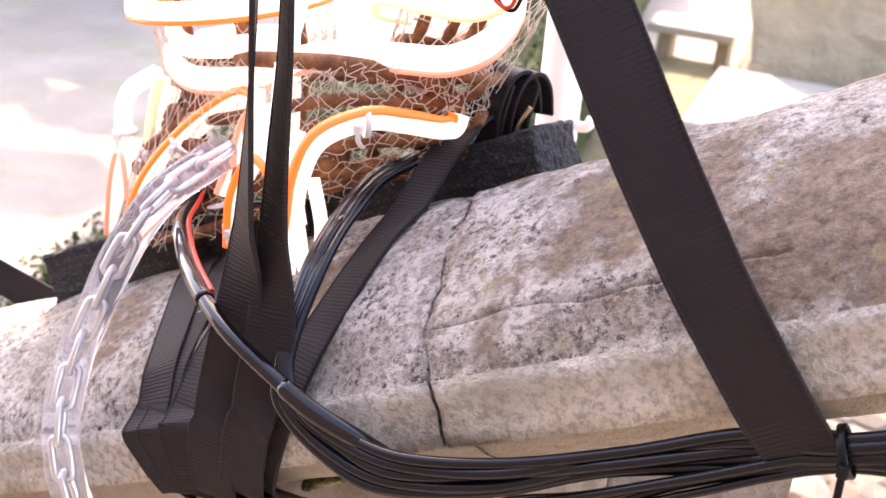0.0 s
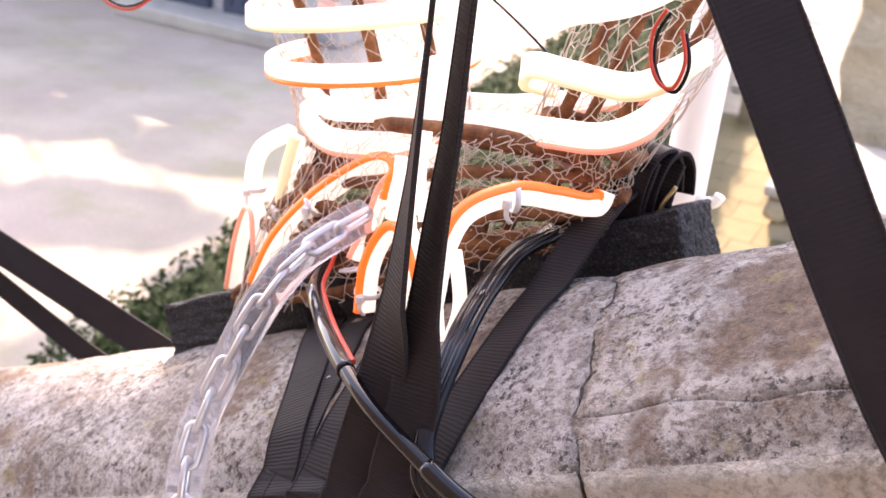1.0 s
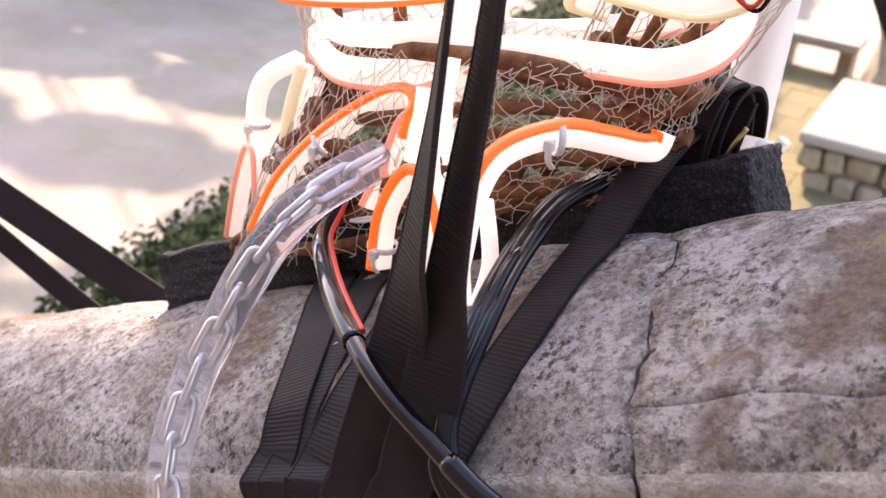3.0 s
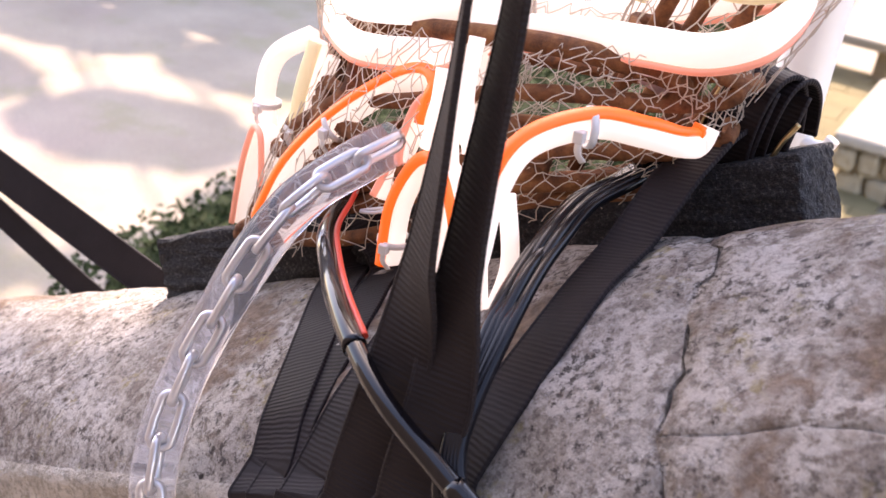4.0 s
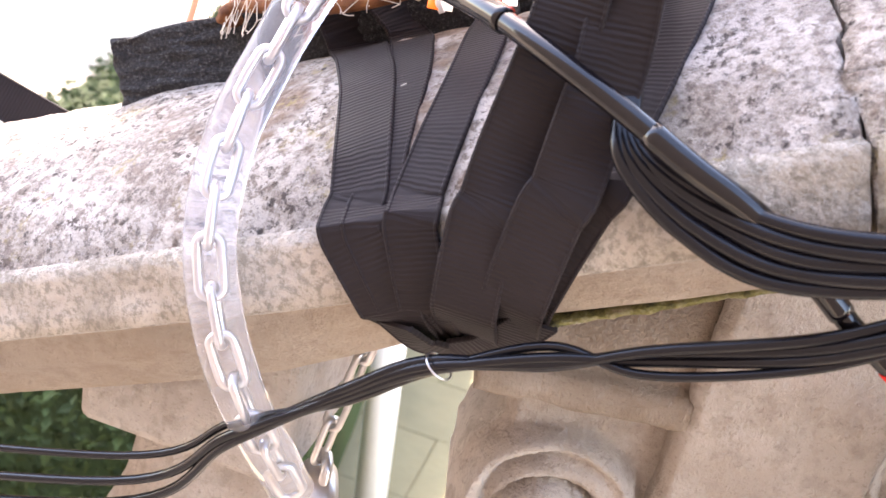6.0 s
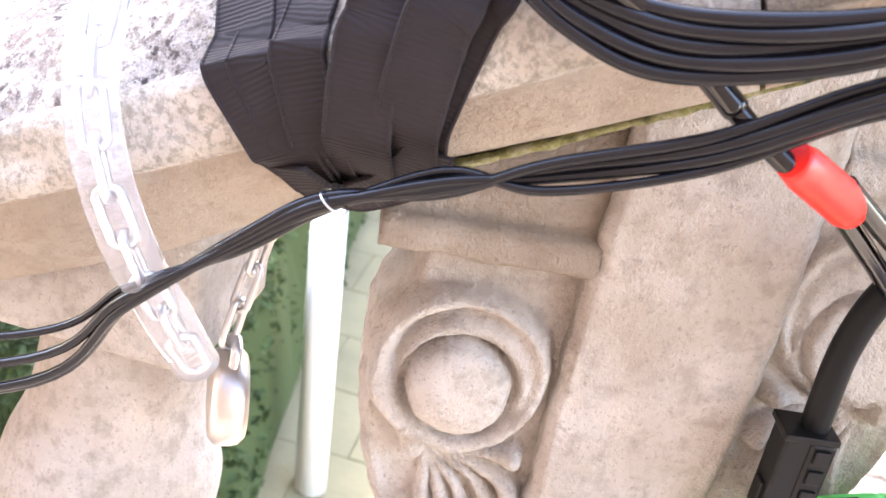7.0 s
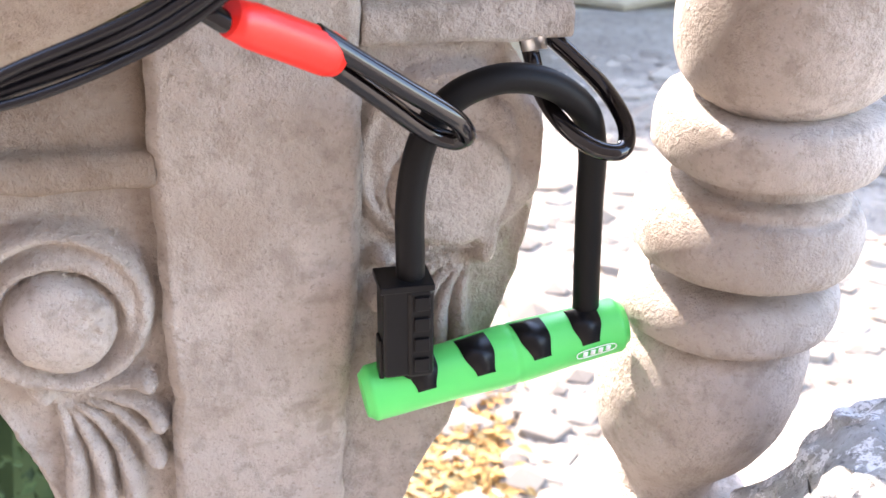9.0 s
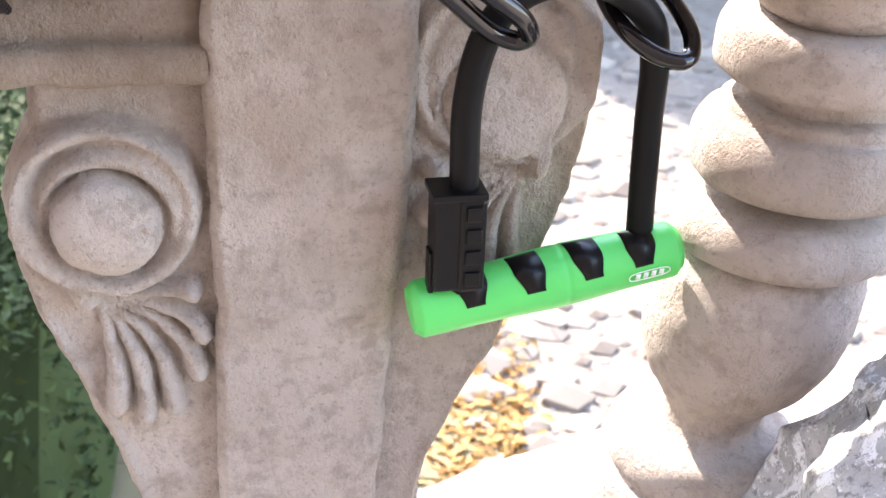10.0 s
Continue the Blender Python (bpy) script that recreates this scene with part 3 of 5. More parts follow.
# lichen-covered stone beside the upper baluster
bm = bmesh.new()
bmesh.ops.create_icosphere(bm, subdivisions=5, radius=1.0)
for v in bm.verts:
    c = v.co.copy()
    p = V(*[math.copysign(abs(q) ** 0.6, q) for q in c])
    v.co = V(p.x * 0.11, p.y * 0.09, p.z * 0.2)
roughen(bm, 0.04, 6)
roughen(bm, 0.018, 17)
roughen(bm, 0.01, 48)
roughen(bm, 0.004, 130)
for f in bm.faces:
    f.smooth = True
bmesh.ops.transform(bm, matrix=pose(0.462, 0.03, 0.492, 0, 20, 0), verts=bm.verts)
tagged(finish("plinth_stone", bm, LICHEN), "rough grey plinth stone with white lichen beside the baluster", "stone", kind="structure")

# sloping base under pier and balusters
bm = bmesh.new()
line = [V(x, 0.18 - 0.07 * x, 0.145 + 0.545 * x) for x in np.linspace(-1.6, 0.9, 60)]
sweep(bm, line, [(-0.11, -0.2), (0.11, -0.2), (0.11, 0.09), (0.1, 0.11), (-0.1, 0.11), (-0.11, 0.09)], side=V(0, 0, 1))
roughen(bm, 0.006, 12)
tagged(finish("plinth", bm, CARVED), "sloping limestone plinth of the balustrade", "plinth", kind="structure")

# ---- rubber pad ----
PADX = (V(-0.03, 0.245, 1.103) - V(-0.485, 0.194, 0.896))
PADL = PADX.length
PADX.normalize()
PADY = V(0.03, 0.11, -0.012)
PADY = (PADY - PADX * PADY.dot(PADX)).normalized()
PADZ = PADX.cross(PADY).normalized()


def pad(x, y, z=0.0):
    return V(-0.485, 0.194, 0.896) + PADX * x + PADY * y + PADZ * z


bm = bmesh.new()
box(bm, (-0.006, 0, -0.056), (PADL + 0.012, 0.125, 0), None, 0.003, 2)
bmesh.ops.subdivide_edges(bm, edges=[e for e in bm.edges if e.calc_length() > 0.03], cuts=30, use_grid_fill=True)
for v in bm.verts:
    v.co = pad(*v.co)
roughen(bm, 0.0016, 30)
roughen(bm, 0.0028, 170)
tagged(finish("rubber_pad", bm, CRUMB), "thick black recycled rubber mat lying along the coping", "rubber mat")


# ---- webbing straps ----
def band(w, t):
    """Webbing's section, with a slightly thicker woven edge on both sides."""
    x, y, e = w / 2, t / 2, 0.0006
    half = [(-x, -y), (-x + 0.0007, -y - e), (-x + 0.0017, -y - e), (-x + 0.0022, -y), (x - 0.0022, -y), (x - 0.0017, -y - e), (x - 0.0007, -y - e), (x, -y)]
    return half + [(-a, -b) for a, b in half]


def taut_line(pts, n, passes=3):
    """Straight runs between points with slightly eased corners, as webbing pulls."""
    p = [Vector(q) for q in pts]
    out = []
    for a, b in zip(p, p[1:]):
        out += [a.lerp(b, i / n) for i in range(n)]
    out.append(p[-1])
    for _ in range(passes):
        out = [out[0]] + [(a + b * 2 + c) / 4 for a, b, c in zip(out, out[1:], out[2:])] + [out[-1]]
    return out


def strap(label, pts, ups, w=0.036, t=0.0024, n=8, twist=None, name="webbing_strap", passes=3):
    bm = bmesh.new()
    sweep(bm, taut_line(pts, n, passes), band(w, t), side=[u.normalized() for u in taut_line(ups, n, passes)], twist=twist, uvs=True)
    for f in bm.faces:
        f.smooth = False
    return tagged(finish(name, bm, WEB), label, "strap", "black lashing straps")


def front_run(x, gather, lift):
    """The strap's way from the front arris down the fascia and in under the coping, towards the knot."""
    g = gather - x
    pts = [rail(x, 0.003, 0.006 + lift), rail(x + 0.003, -0.011 - lift, 0.003), rail(x + g * 0.12, -0.0125 - lift, -0.004), rail(x + g * 0.5, -0.0135 - lift, -0.034), rail(x + g * 0.78, -0.01 - lift, -0.06), rail(x + g * 0.92, 0.016 - lift, -0.084), rail(gather, 0.045, -0.108)]
    ups = [V(-0.3, -0.45, 0.85), V(-0.1, -0.9, 0.45), V(0, -1, 0.1), V(0, -1, 0), V(0, -1, -0.1), V(0, -0.75, -0.65), V(0, -0.55, -0.85)]
    return pts, ups


def lashing(label, xs, us, gather, lift=0.003, w=0.036, lead=()):
    """A strap that lies on the coping, folds sharply over the front arris and is drawn together below."""
    pts = [V(*p) for p in lead] + [over(x, u, lift) for x, u in zip(xs, us)]
    ups = [V(-0.35, -0.5, 0.8)] * len(lead) + [top_normal(x, u) for x, u in zip(xs, us)]
    a, b = front_run(xs[-1], gather, lift * 0.4)
    return strap(label, pts + a, ups + b, w)


lashing("black ribbed webbing strap folded over the coping edge", (-0.302, -0.281, -0.257, -0.234, -0.224), (0.185, 0.14, 0.09, 0.03, 0.008), -0.176, 0.003, 0.037, (pad(0.176, 0.045, 0.004), pad(0.176, -0.002, 0.003)))
lashing("black ribbed webbing strap folded under its neighbour", (-0.262, -0.248, -0.232, -0.22, -0.214), (0.185, 0.14, 0.09, 0.03, 0.008), -0.17, 0.0015, 0.03, (pad(0.205, 0.045, 0.003), pad(0.205, -0.002, 0.002)))
lashing("black ribbed webbing strap pulled across the coping", (-0.205, -0.198, -0.192, -0.19, -0.19), (0.185, 0.13, 0.08, 0.033, 0.008), -0.163, 0.004, 0.03, (pad(0.29, 0.04, 0.004), pad(0.285, -0.002, 0.003)))
lashing("black webbing strap running down from the rubber mat", (-0.087, -0.088, -0.095, -0.1), (0.116, 0.08, 0.026, 0.008), -0.124, 0.004, 0.033, ((-0.064, 0.275, 1.108), (-0.07, 0.235, 1.104), (-0.076, 0.2, 1.088), (-0.082, 0.16, 1.058)))


def riser(label, foot_x, mids, gather, w, twist):
    a, b = front_run(foot_x, gather, 0.0105)
    pts = a[:0:-1] + [V(*m) for m in mids]
    ups = b[:0:-1] + [V(0.25, -0.9, 0.3)] * len(mids)
    return strap(label, pts, ups, w, n=10, twist=twist, passes=6)


riser("black webbing strap rising tight from the coping edge", -0.148, ((-0.1435, -0.006, 0.969), (-0.1345, 0.003, 1.029), (-0.1335, 0.0075, 1.062), (-0.133, 0.008, 1.095), (-0.131, 0.014, 1.165), (-0.131, 0.02, 1.236), (-0.131, 0.034, 1.42)), -0.147, 0.036,
      lambda t: float(np.interp(t, (0, 0.46, 0.55, 0.64, 0.73, 0.84, 0.92, 1), (0, 0, 0.1, 0.5, 0.95, 1.25, 1.35, 1.45))))
riser("black webbing strap rising tight from the coping edge", -0.115, ((-0.111, -0.009, 0.985), (-0.108, 0.0, 1.023), (-0.11, 0.006, 1.06), (-0.112, 0.009, 1.085), (-0.112, 0.015, 1.14), (-0.109, 0.019, 1.2), (-0.109, 0.023, 1.261), (-0.109, 0.035, 1.42)), -0.126, 0.035,
      lambda t: float(np.interp(t, (0, 0.46, 0.54, 0.63, 0.73, 0.85, 1), (0, 0, 0.15, 0.6, 0.9, 1.1, 1.25))))
strap("black webbing strap drawn round the others under the coping", [rail(-0.186, -0.006, -0.068), rail(-0.172, 0.008, -0.09), rail(-0.155, 0.016, -0.102), rail(-0.13, 0.014, -0.1), rail(-0.112, -0.004, -0.078)], [V(-0.3, -0.8, -0.5), V(-0.1, -0.75, -0.65), V(0, -0.7, -0.7), V(0.1, -0.75, -0.65), V(0.3, -0.8, -0.5)], 0.03)
WIDE = [V(-0.06, 0.044, 1.47), V(0.0389, 0.0107, 1.331), V(0.0822, -0.0037, 1.269), V(0.1239, -0.0177, 1.207), V(0.1667, -0.0297, 1.147), V(0.2135, -0.041, 1.091), V(0.232, -0.036, 1.067), V(0.248, 0.03, 1.046)]
strap("wide black webbing strap stretched over the coping", WIDE,
      [V(0.2, -0.9, 0.5), V(0.2, -0.9, 0.5), V(0.1, -0.85, 0.55), V(0, -0.9, 0.45), V(0, -1, 0.2), V(0, -1, 0), V(0, -1, -0.2), V(0, -0.8, -0.6)], 0.041, n=10)
for (a, b, c), w in ((((-0.5, 0.3, 0.735), (-0.62, 0.3, 0.762), (-1.3, 0.3, 0.925)), 0.038), (((-0.6, 0.3, 0.685), (-0.709, 0.3, 0.712), (-1.3, 0.3, 0.93)), 0.026)):
    strap("black webbing strap running off behind the coping", [V(*a), V(*b), V(*c)], [V(0.5, -0.8, 0.3)] * 3, w, n=8)

# bunched end of a strap with its buckle, behind the mat
wad = thing("strap_buckle", "bunched black strap with a brass-coloured buckle on the mat", "buckle")
for dx, dy, dz, w in ((0, 0, 0, 0.03), (0.011, 0.012, -0.004, 0.022)):
    o = V(dx - 0.013, dy + 0.004, dz)
    line = smooth_line([p + o for p in (V(-0.05, 0.25, 1.07), V(-0.05, 0.246, 1.1), V(-0.048, 0.25, 1.124), V(-0.044, 0.262, 1.14), V(-0.038, 0.28, 1.142), V(-0.034, 0.296, 1.126), V(-0.032, 0.302, 1.1))], 7)
    bm = bmesh.new()
    sweep(bm, line, band(w, 0.0028), side=[V(0, p.y - 0.285 - o.y, p.z - 1.09 - o.z) for p in line], uvs=True)
    part("webbing_fold", bm, WEB, wad, "folded black ribbed webbing")
for x, y, h, w in ((-0.063, 0.262, 0.062, 0.032), (-0.05, 0.284, 0.058, 0.036)):
    bm = bmesh.new()
    sweep(bm, smooth_line([V(x, y, 1.072), V(x + 0.002, y - 0.004, 1.072 + h * 0.5), V(x + 0.005, y + 0.006, 1.072 + h)], 6), band(w, 0.003), side=V(-0.25, -0.9, 0.2), uvs=True)
    part("webbing_fold", bm, WEB, wad, "folded black ribbed webbing")
for dx, h in ((-0.084, 0.056), (-0.037, 0.034)):
    bm = bmesh.new()
    sweep(bm, smooth_line([V(dx, 0.256, 1.088), V(dx + 0.004, 0.256, 1.088 + h * 0.5), V(dx + 0.011, 0.26, 1.086 + h)], 6), slab(0.006, 0.003), side=V(1, 0, 0))
    part("buckle_plate", bm, BRASS, wad, "thin brass-coloured plate")


# ---- cables ----
def cable(label, pts, r, mat=None, name="cable", group="black power cables", n=10, cat="cable"):
    bm = bmesh.new()
    tube(bm, pts, r, 10, n)
    return tagged(finish(name, bm, mat or CABLE), label, cat, group)


for k in range(5):
    o = 0.0056 * (k - 2)
    f = k / 4
    a = 0.003 * math.sin(k * 2.4)
    c = o * 0.5
    pts = [V(-0.055 + c, 0.29, 1.098 + a), V(-0.09 + c, 0.24, 1.086 + a * 0.5), V(-0.107 + c, 0.2, 1.074 + abs(a)), V(-0.116 + c, 0.165, 1.07 + a * 0.5), V(-0.115 + c, 0.125, 1.063 + a), V(-0.112 + c, 0.09, 1.055 - a), V(-0.107 + c, 0.055, 1.044), V(-0.1 + c * 0.7, 0.014, 1.02),
           V(-0.0975 + 0.008 * f, -0.008, 1.0), V(-0.089 + 0.018 * f, -0.022, 0.984 + 0.004 * f), V(-0.056 + 0.024 * f, -0.03 - a * 0.5, 0.964 + 0.018 * f), V(-0.009 + 0.02 * f, -0.036, 0.9555 + 0.03 * f), V(0.062 + 0.01 * f, -0.03 - a, 0.975 + 0.025 * f),
           V(0.13 + 0.01 * f, -0.024 + a, 1.012 + 0.018 * f), V(0.2, -0.028, 1.055 + o), V(0.245, -0.034 - a, 1.075 + o * 0.6), V(0.32, -0.034, 1.105 + o), V(0.52, -0.034, 1.185 + o)]
    cable("black power cable looping down from the sculpture", pts, 0.0038)
for k in range(4):
    o = 0.0052 * (k - 1.5)
    a = 0.004 * math.cos(k * 2.1)
    spread = (0.019, 0.003, -0.014, -0.019)[k]
    pts = [V(-0.62, 0.0 + a, 0.58 + spread * 1.4), V(-0.34, -0.01 + a, 0.683 + spread), V(-0.265, -0.015 + a, 0.755 + spread * 0.5 + o * 0.4), V(-0.2, -0.018, 0.81 + o * 0.6), V(-0.158, -0.02 + a * 0.4, 0.845 + o * 0.5),
           V(-0.1, -0.02 + a, 0.872 - o * 0.8), V(-0.05, -0.02 - a, 0.891 + o * 0.9), V(0.02, -0.022, 0.921 + o * 1.1), V(0.075, -0.024 + a, 0.958 + o), V(0.12, -0.026, 0.984 + o), V(0.18, -0.03 - a, 1.028 + o * 0.7), V(0.247, -0.035, 1.07 + o * 0.6), V(0.32, -0.038, 1.095 + o), V(0.52, -0.038, 1.175 + o)]
    cable("thin black cable strung below the coping", pts, 0.0031 if k else 0.0026)

# cable ties round the bundles
def tie_round(at, axis, r, mat, label, tail=0.03):
    bm = bmesh.new()
    ax = Vector(axis).normalized()
    u = ax.orthogonal().normalized()
    w = ax.cross(u)
    at = Vector(at)
    sweep(bm, [at + (u * math.cos(q) + w * math.sin(q)) * r for q in np.linspace(0, 2 * math.pi, 25)[:-1]], slab(0.0045 if tail else 0.0012, 0.0015 if tail else 0.001), True, side=[(u * math.cos(q) + w * math.sin(q)) for q in np.linspace(0, 2 * math.pi, 25)[:-1]])
    if tail:
        box(bm, (-0.003, -0.003, -0.0035), (0.003, 0.003, 0.0035), Matrix.Translation(at + V(0, -r - 0.001, -0.002)), 0.0008)
        sweep(bm, smooth_line([at + V(0, -r, 0), at + V(0.001, -r - 0.003, -tail * 0.6), at + V(0.004, -r, -tail)], 5), slab(0.004, 0.0012), side=V(0, -1, 0))
    return tagged(finish("cable_tie", bm, mat), label, "cable tie", "cable ties")


tie_round((0.25, -0.034, 1.077), (1, 0, 0.45), 0.0135, HARDBLACK, "black nylon tie round the cable bundle", 0.034)
tie_round((-0.152, -0.021, 0.849), (0.55, 0, 0.9), 0.0085, SILVER, "thin wire tie round the cable bundle", 0)

# coated steel security cable with its red sleeve and end loops
sec = thing("security_cable", "black coated steel security cable with a red crimp sleeve", "security cable")
SEC = [V(-0.26, 0.235, 1.01), V(-0.283, 0.215, 1.012), V(-0.2905, 0.186, 1.014), V(-0.2743, 0.1455, 1.017), V(-0.256, 0.106, 1.02), V(-0.2286, 0.0705, 1.024), V(-0.1986, 0.0368, 1.028), V(-0.1663, 0.0074, 1.028), V(-0.1326, -0.0147, 1.022), V(-0.0963, -0.026, 1.0105), V(-0.06, -0.032, 0.9955), V(-0.0245, -0.028, 0.98),
       V(0.0083, -0.016, 0.956), V(0.034, -0.013, 0.936), V(0.058, -0.013, 0.921)]
sec_line = smooth_line(SEC, 10)
bm = bmesh.new()
sweep(bm, sec_line, ring(0.0056, 14))
part("cable", bm, STEELCABLE, sec, "glossy black cable jacket")
for lo, hi, say in ((8, 72, "shiny shrink sleeve with reddish reflections"), (94, 128, "shiny shrink sleeve along the cable")):
    bm = bmesh.new()
    sweep(bm, sec_line[lo:hi], ring(0.0066, 14))
    part("shrink_sleeve", bm, STEELCABLE, sec, say)
S0, S1 = V(0.057, -0.015, 0.926), V(0.101, 0.033, 0.8935)
bm = bmesh.new()
sweep(bm, [S0.lerp(S1, t) for t in np.linspace(0, 1, 12)], ring(0.0112, 20, 1.0, 0.85), size=lambda t: 0.82 + 0.16 * smooth_step(0, 0.2, t) + 0.1 * t - 0.12 * smooth_step(0.92, 1, t), side=V(0.3, -0.9, 0.2))
part("sleeve", bm, RED, sec, "bright red moulded sleeve")
LOOP = pier(0.1655, 0.838, 0.064)
bm = bmesh.new()
d = (LOOP - S1).normalized()
u = V(0, -0.6, 0.8)
u = (u - d * u.dot(d)).normalized()
pts = [S1 - d * 0.02 + u * 0.006, S1 + d * 0.01 + u * 0.007, S1.lerp(LOOP, 0.5) + u * 0.009, LOOP - d * 0.012 + u * 0.011, LOOP + d * 0.004 + u * 0.006, LOOP + d * 0.007, LOOP + d * 0.004 - u * 0.006, LOOP - d * 0.012 - u * 0.011, S1.lerp(LOOP, 0.5) - u * 0.009, S1 + d * 0.01 - u * 0.007, S1 - d * 0.02 - u * 0.006]
tube(bm, pts, 0.0058, 12, 8)
part("end_loop", bm, STEELCABLE, sec, "glossy black eye of the cable")

sec2 = thing("security_cable", "black coated cable eye hooked over the lock shackle", "security cable")
bm = bmesh.new()
pts = [pier(0.226, 0.9, -0.02), pier(0.238, 0.878, -0.004), pier(0.256, 0.861, 0.008), pier(0.2725, 0.845, 0.02), pier(0.2805, 0.83, 0.038), pier(0.279, 0.82, 0.05), pier(0.2705, 0.816, 0.057), pier(0.2555, 0.819, 0.0525), pier(0.241, 0.829, 0.038), pier(0.2325, 0.844, 0.018), pier(0.229, 0.866, 0.002), pier(0.224, 0.9, -0.03)]
tube(bm, pts, 0.0055, 12, 8)
part("end_loop", bm, STEELCABLE, sec2, "glossy black eye of the cable")
bm = bmesh.new()
sweep(bm, [pier(0.231, 0.866, 0.006), pier(0.2295, 0.884, 0.0), pier(0.228, 0.9, -0.008)], ring(0.005, 12, 1.6, 1.0))
part("ferrule", bm, SILVER, sec2, "zinc-plated crimp ferrule")

# ---- U-lock ----
lock = thing("bicycle_lock", "green and black U-shaped shackle lock hanging on the pier", "lock")
bm = bmesh.new()
pts = [pier(0.149, 0.645, 0.036), pier(0.1478, 0.69, 0.038), pier(0.1468, 0.74, 0.039), pier(0.1464, 0.79, 0.0395), pier(0.1545, 0.829, 0.041), pier(0.1722, 0.852, 0.0415), pier(0.2012, 0.861, 0.0405), pier(0.2316, 0.8545, 0.0375), pier(0.2568, 0.834, 0.033), pier(0.2673, 0.804, 0.026), pier(0.2705, 0.766, 0.022), pier(0.273, 0.722, 0.022), pier(0.2755, 0.672, 0.024)]
tube(bm, pts, 0.0092, 18, 8)
part("shackle", bm, SOFTBLACK, lock, "matt black coated steel shackle")
B0, B1 = pier(0.117, 0.6405, 0.0315), pier(0.3025, 0.6719, 0.0252)
BX = (B1 - B0).normalized()
BU = V(0, -0.35, 0.94)
BU = (BU - BX * BU.dot(BX)).normalized()
BN = BX.cross(BU).normalized()
BL = (B1 - B0).length


def bar(x, u, n):
    return B0 + BX * x + BU * u + BN * n


bm = bmesh.new()
k, n = 36, 110
rows = []
sockets = (0.041, 0.078, 0.118, 0.1575)
for i in range(n + 1):
    x = BL * i / n
    e = min(x, BL - x)
    grow = 0.0205 + 0.002 * math.exp(-((x - BL * 0.55) / 0.035) ** 2) - 0.0045 * (1 - smooth_step(0, 0.006, e)) - 0.0005 * (1 if abs(x - BL * 0.56) < 0.0012 else 0)
    row = []
    for j in range(k):
        q = 2 * math.pi * j / k
        r = grow
        row.append(bm.verts.new(bar(x, r * math.sin(q) * 1.0, r * math.cos(q) * 0.92)))
    rows.append(row)
for a, b in zip(rows, rows[1:]):
    for j in range(k):
        bm.faces.new((a[j], a[(j + 1) % k], b[(j + 1) % k], b[j])).smooth = True
bm.faces.new(rows[0])
bm.faces.new(rows[-1][::-1])
part("crossbar", bm, GREEN, lock, "bright green plastic crossbar sleeve")
for i, sx in enumerate(sockets):
    bm = bmesh.new()
    m = 14
    loop_a, loop_b = [], []
    for side in (0, 1):
        for j in range(m + 1):
            t = j / m
            q = math.radians(118 - 88 * t) if side == 0 else math.radians(30 + 88 * t)
            w = 0.0105 - 0.0042 * (smooth_step(0.5, 1.0, t) if side == 0 else smooth_step(0.5, 1.0, 1 - t))
            lean = (0.004 if i in (1, 2) else 0.0) * (t if side == 0 else 1 - t)
            x = sx + lean + (-w if side == 0 else w)
            grow = 0.0205 + 0.002 * math.exp(-((x - BL * 0.55) / 0.035) ** 2)
            q2 = math.pi - q
            loop_a.append(bm.verts.new(bar(x, math.sin(q2) * (grow + 0.0006), math.cos(q2) * (grow + 0.0006) * 0.92 * -1)))
            loop_b.append(bm.verts.new(bar(x, math.sin(q2) * (grow - 0.004), math.cos(q2) * (grow - 0.004) * 0.92 * -1)))
    for a in range(m):
        o = len(loop_a) - 1
        bm.faces.new((loop_a[a], loop_a[a + 1], loop_a[o - a - 1], loop_a[o - a])).smooth = True
    for a in range(len(loop_a)):
        b = (a + 1) % len(loop_a)
        bm.faces.new((loop_a[a], loop_a[b], loop_b[b], loop_b[a]))
    part("socket_window", bm, HARDBLACK, lock, "glossy black window in the sleeve")
# printed badge: outline and plain bars
bm = bmesh.new()


def on_bar(x, deg, lift=0.0013):
    q = math.radians(deg)
    g = 0.0205 + 0.002 * math.exp(-((x - BL * 0.55) / 0.035) ** 2) + lift
    return bar(x, math.sin(q) * g, math.cos(q) * g * 0.92)


ov = []
for i in range(28):
    q = 2 * math.pi * i / 28
    ov.append(on_bar(0.1605 + 0.0145 * math.copysign(abs(math.cos(q)) ** 0.6, math.cos(q)), 11 + 9 * math.copysign(abs(math.sin(q)) ** 0.6, math.sin(q))))
tube(bm, ov, 0.0004, 5, 1, True)
for i in range(4):
    x = 0.152 + 0.0056 * i
    sweep(bm, [on_bar(x, 6), on_bar(x + 0.0006, 16)], slab(0.0034, 0.0006), side=BN)
part("badge", bm, BADGE, lock, "small white printed badge")
# black bracket round the left leg
bm = bmesh.new()
BR = pier(0.147, 0.7, 0.0385)
ux = (pier(0.1464, 0.79, 0.0395) - pier(0.149, 0.645, 0.036)).normalized()
m = Matrix.Translation(BR) @ Matrix((PA, -PD, ux)).transposed().to_4x4()
box(bm, (-0.0195, -0.012, -0.036), (0.004, 0.012, 0.031), m, 0.002)
box(bm, (-0.0215, -0.014, 0.029), (0.0135, 0.0145, 0.034), m, 0.001)
box(bm, (-0.0045, -0.0135, -0.037), (0.0135, 0.0135, 0.03), m, 0.003)
for i in range(4):
    box(bm, (0.0, -0.0155, -0.031 + 0.0155 * i), (0.010, -0.0132, -0.021 + 0.0155 * i), m, 0.0008)
box(bm, (-0.0215, -0.006, -0.04), (-0.018, 0.006, -0.01), m, 0.001)
part("carrier_bracket", bm, HARDBLACK, lock, "black moulded carrier bracket")

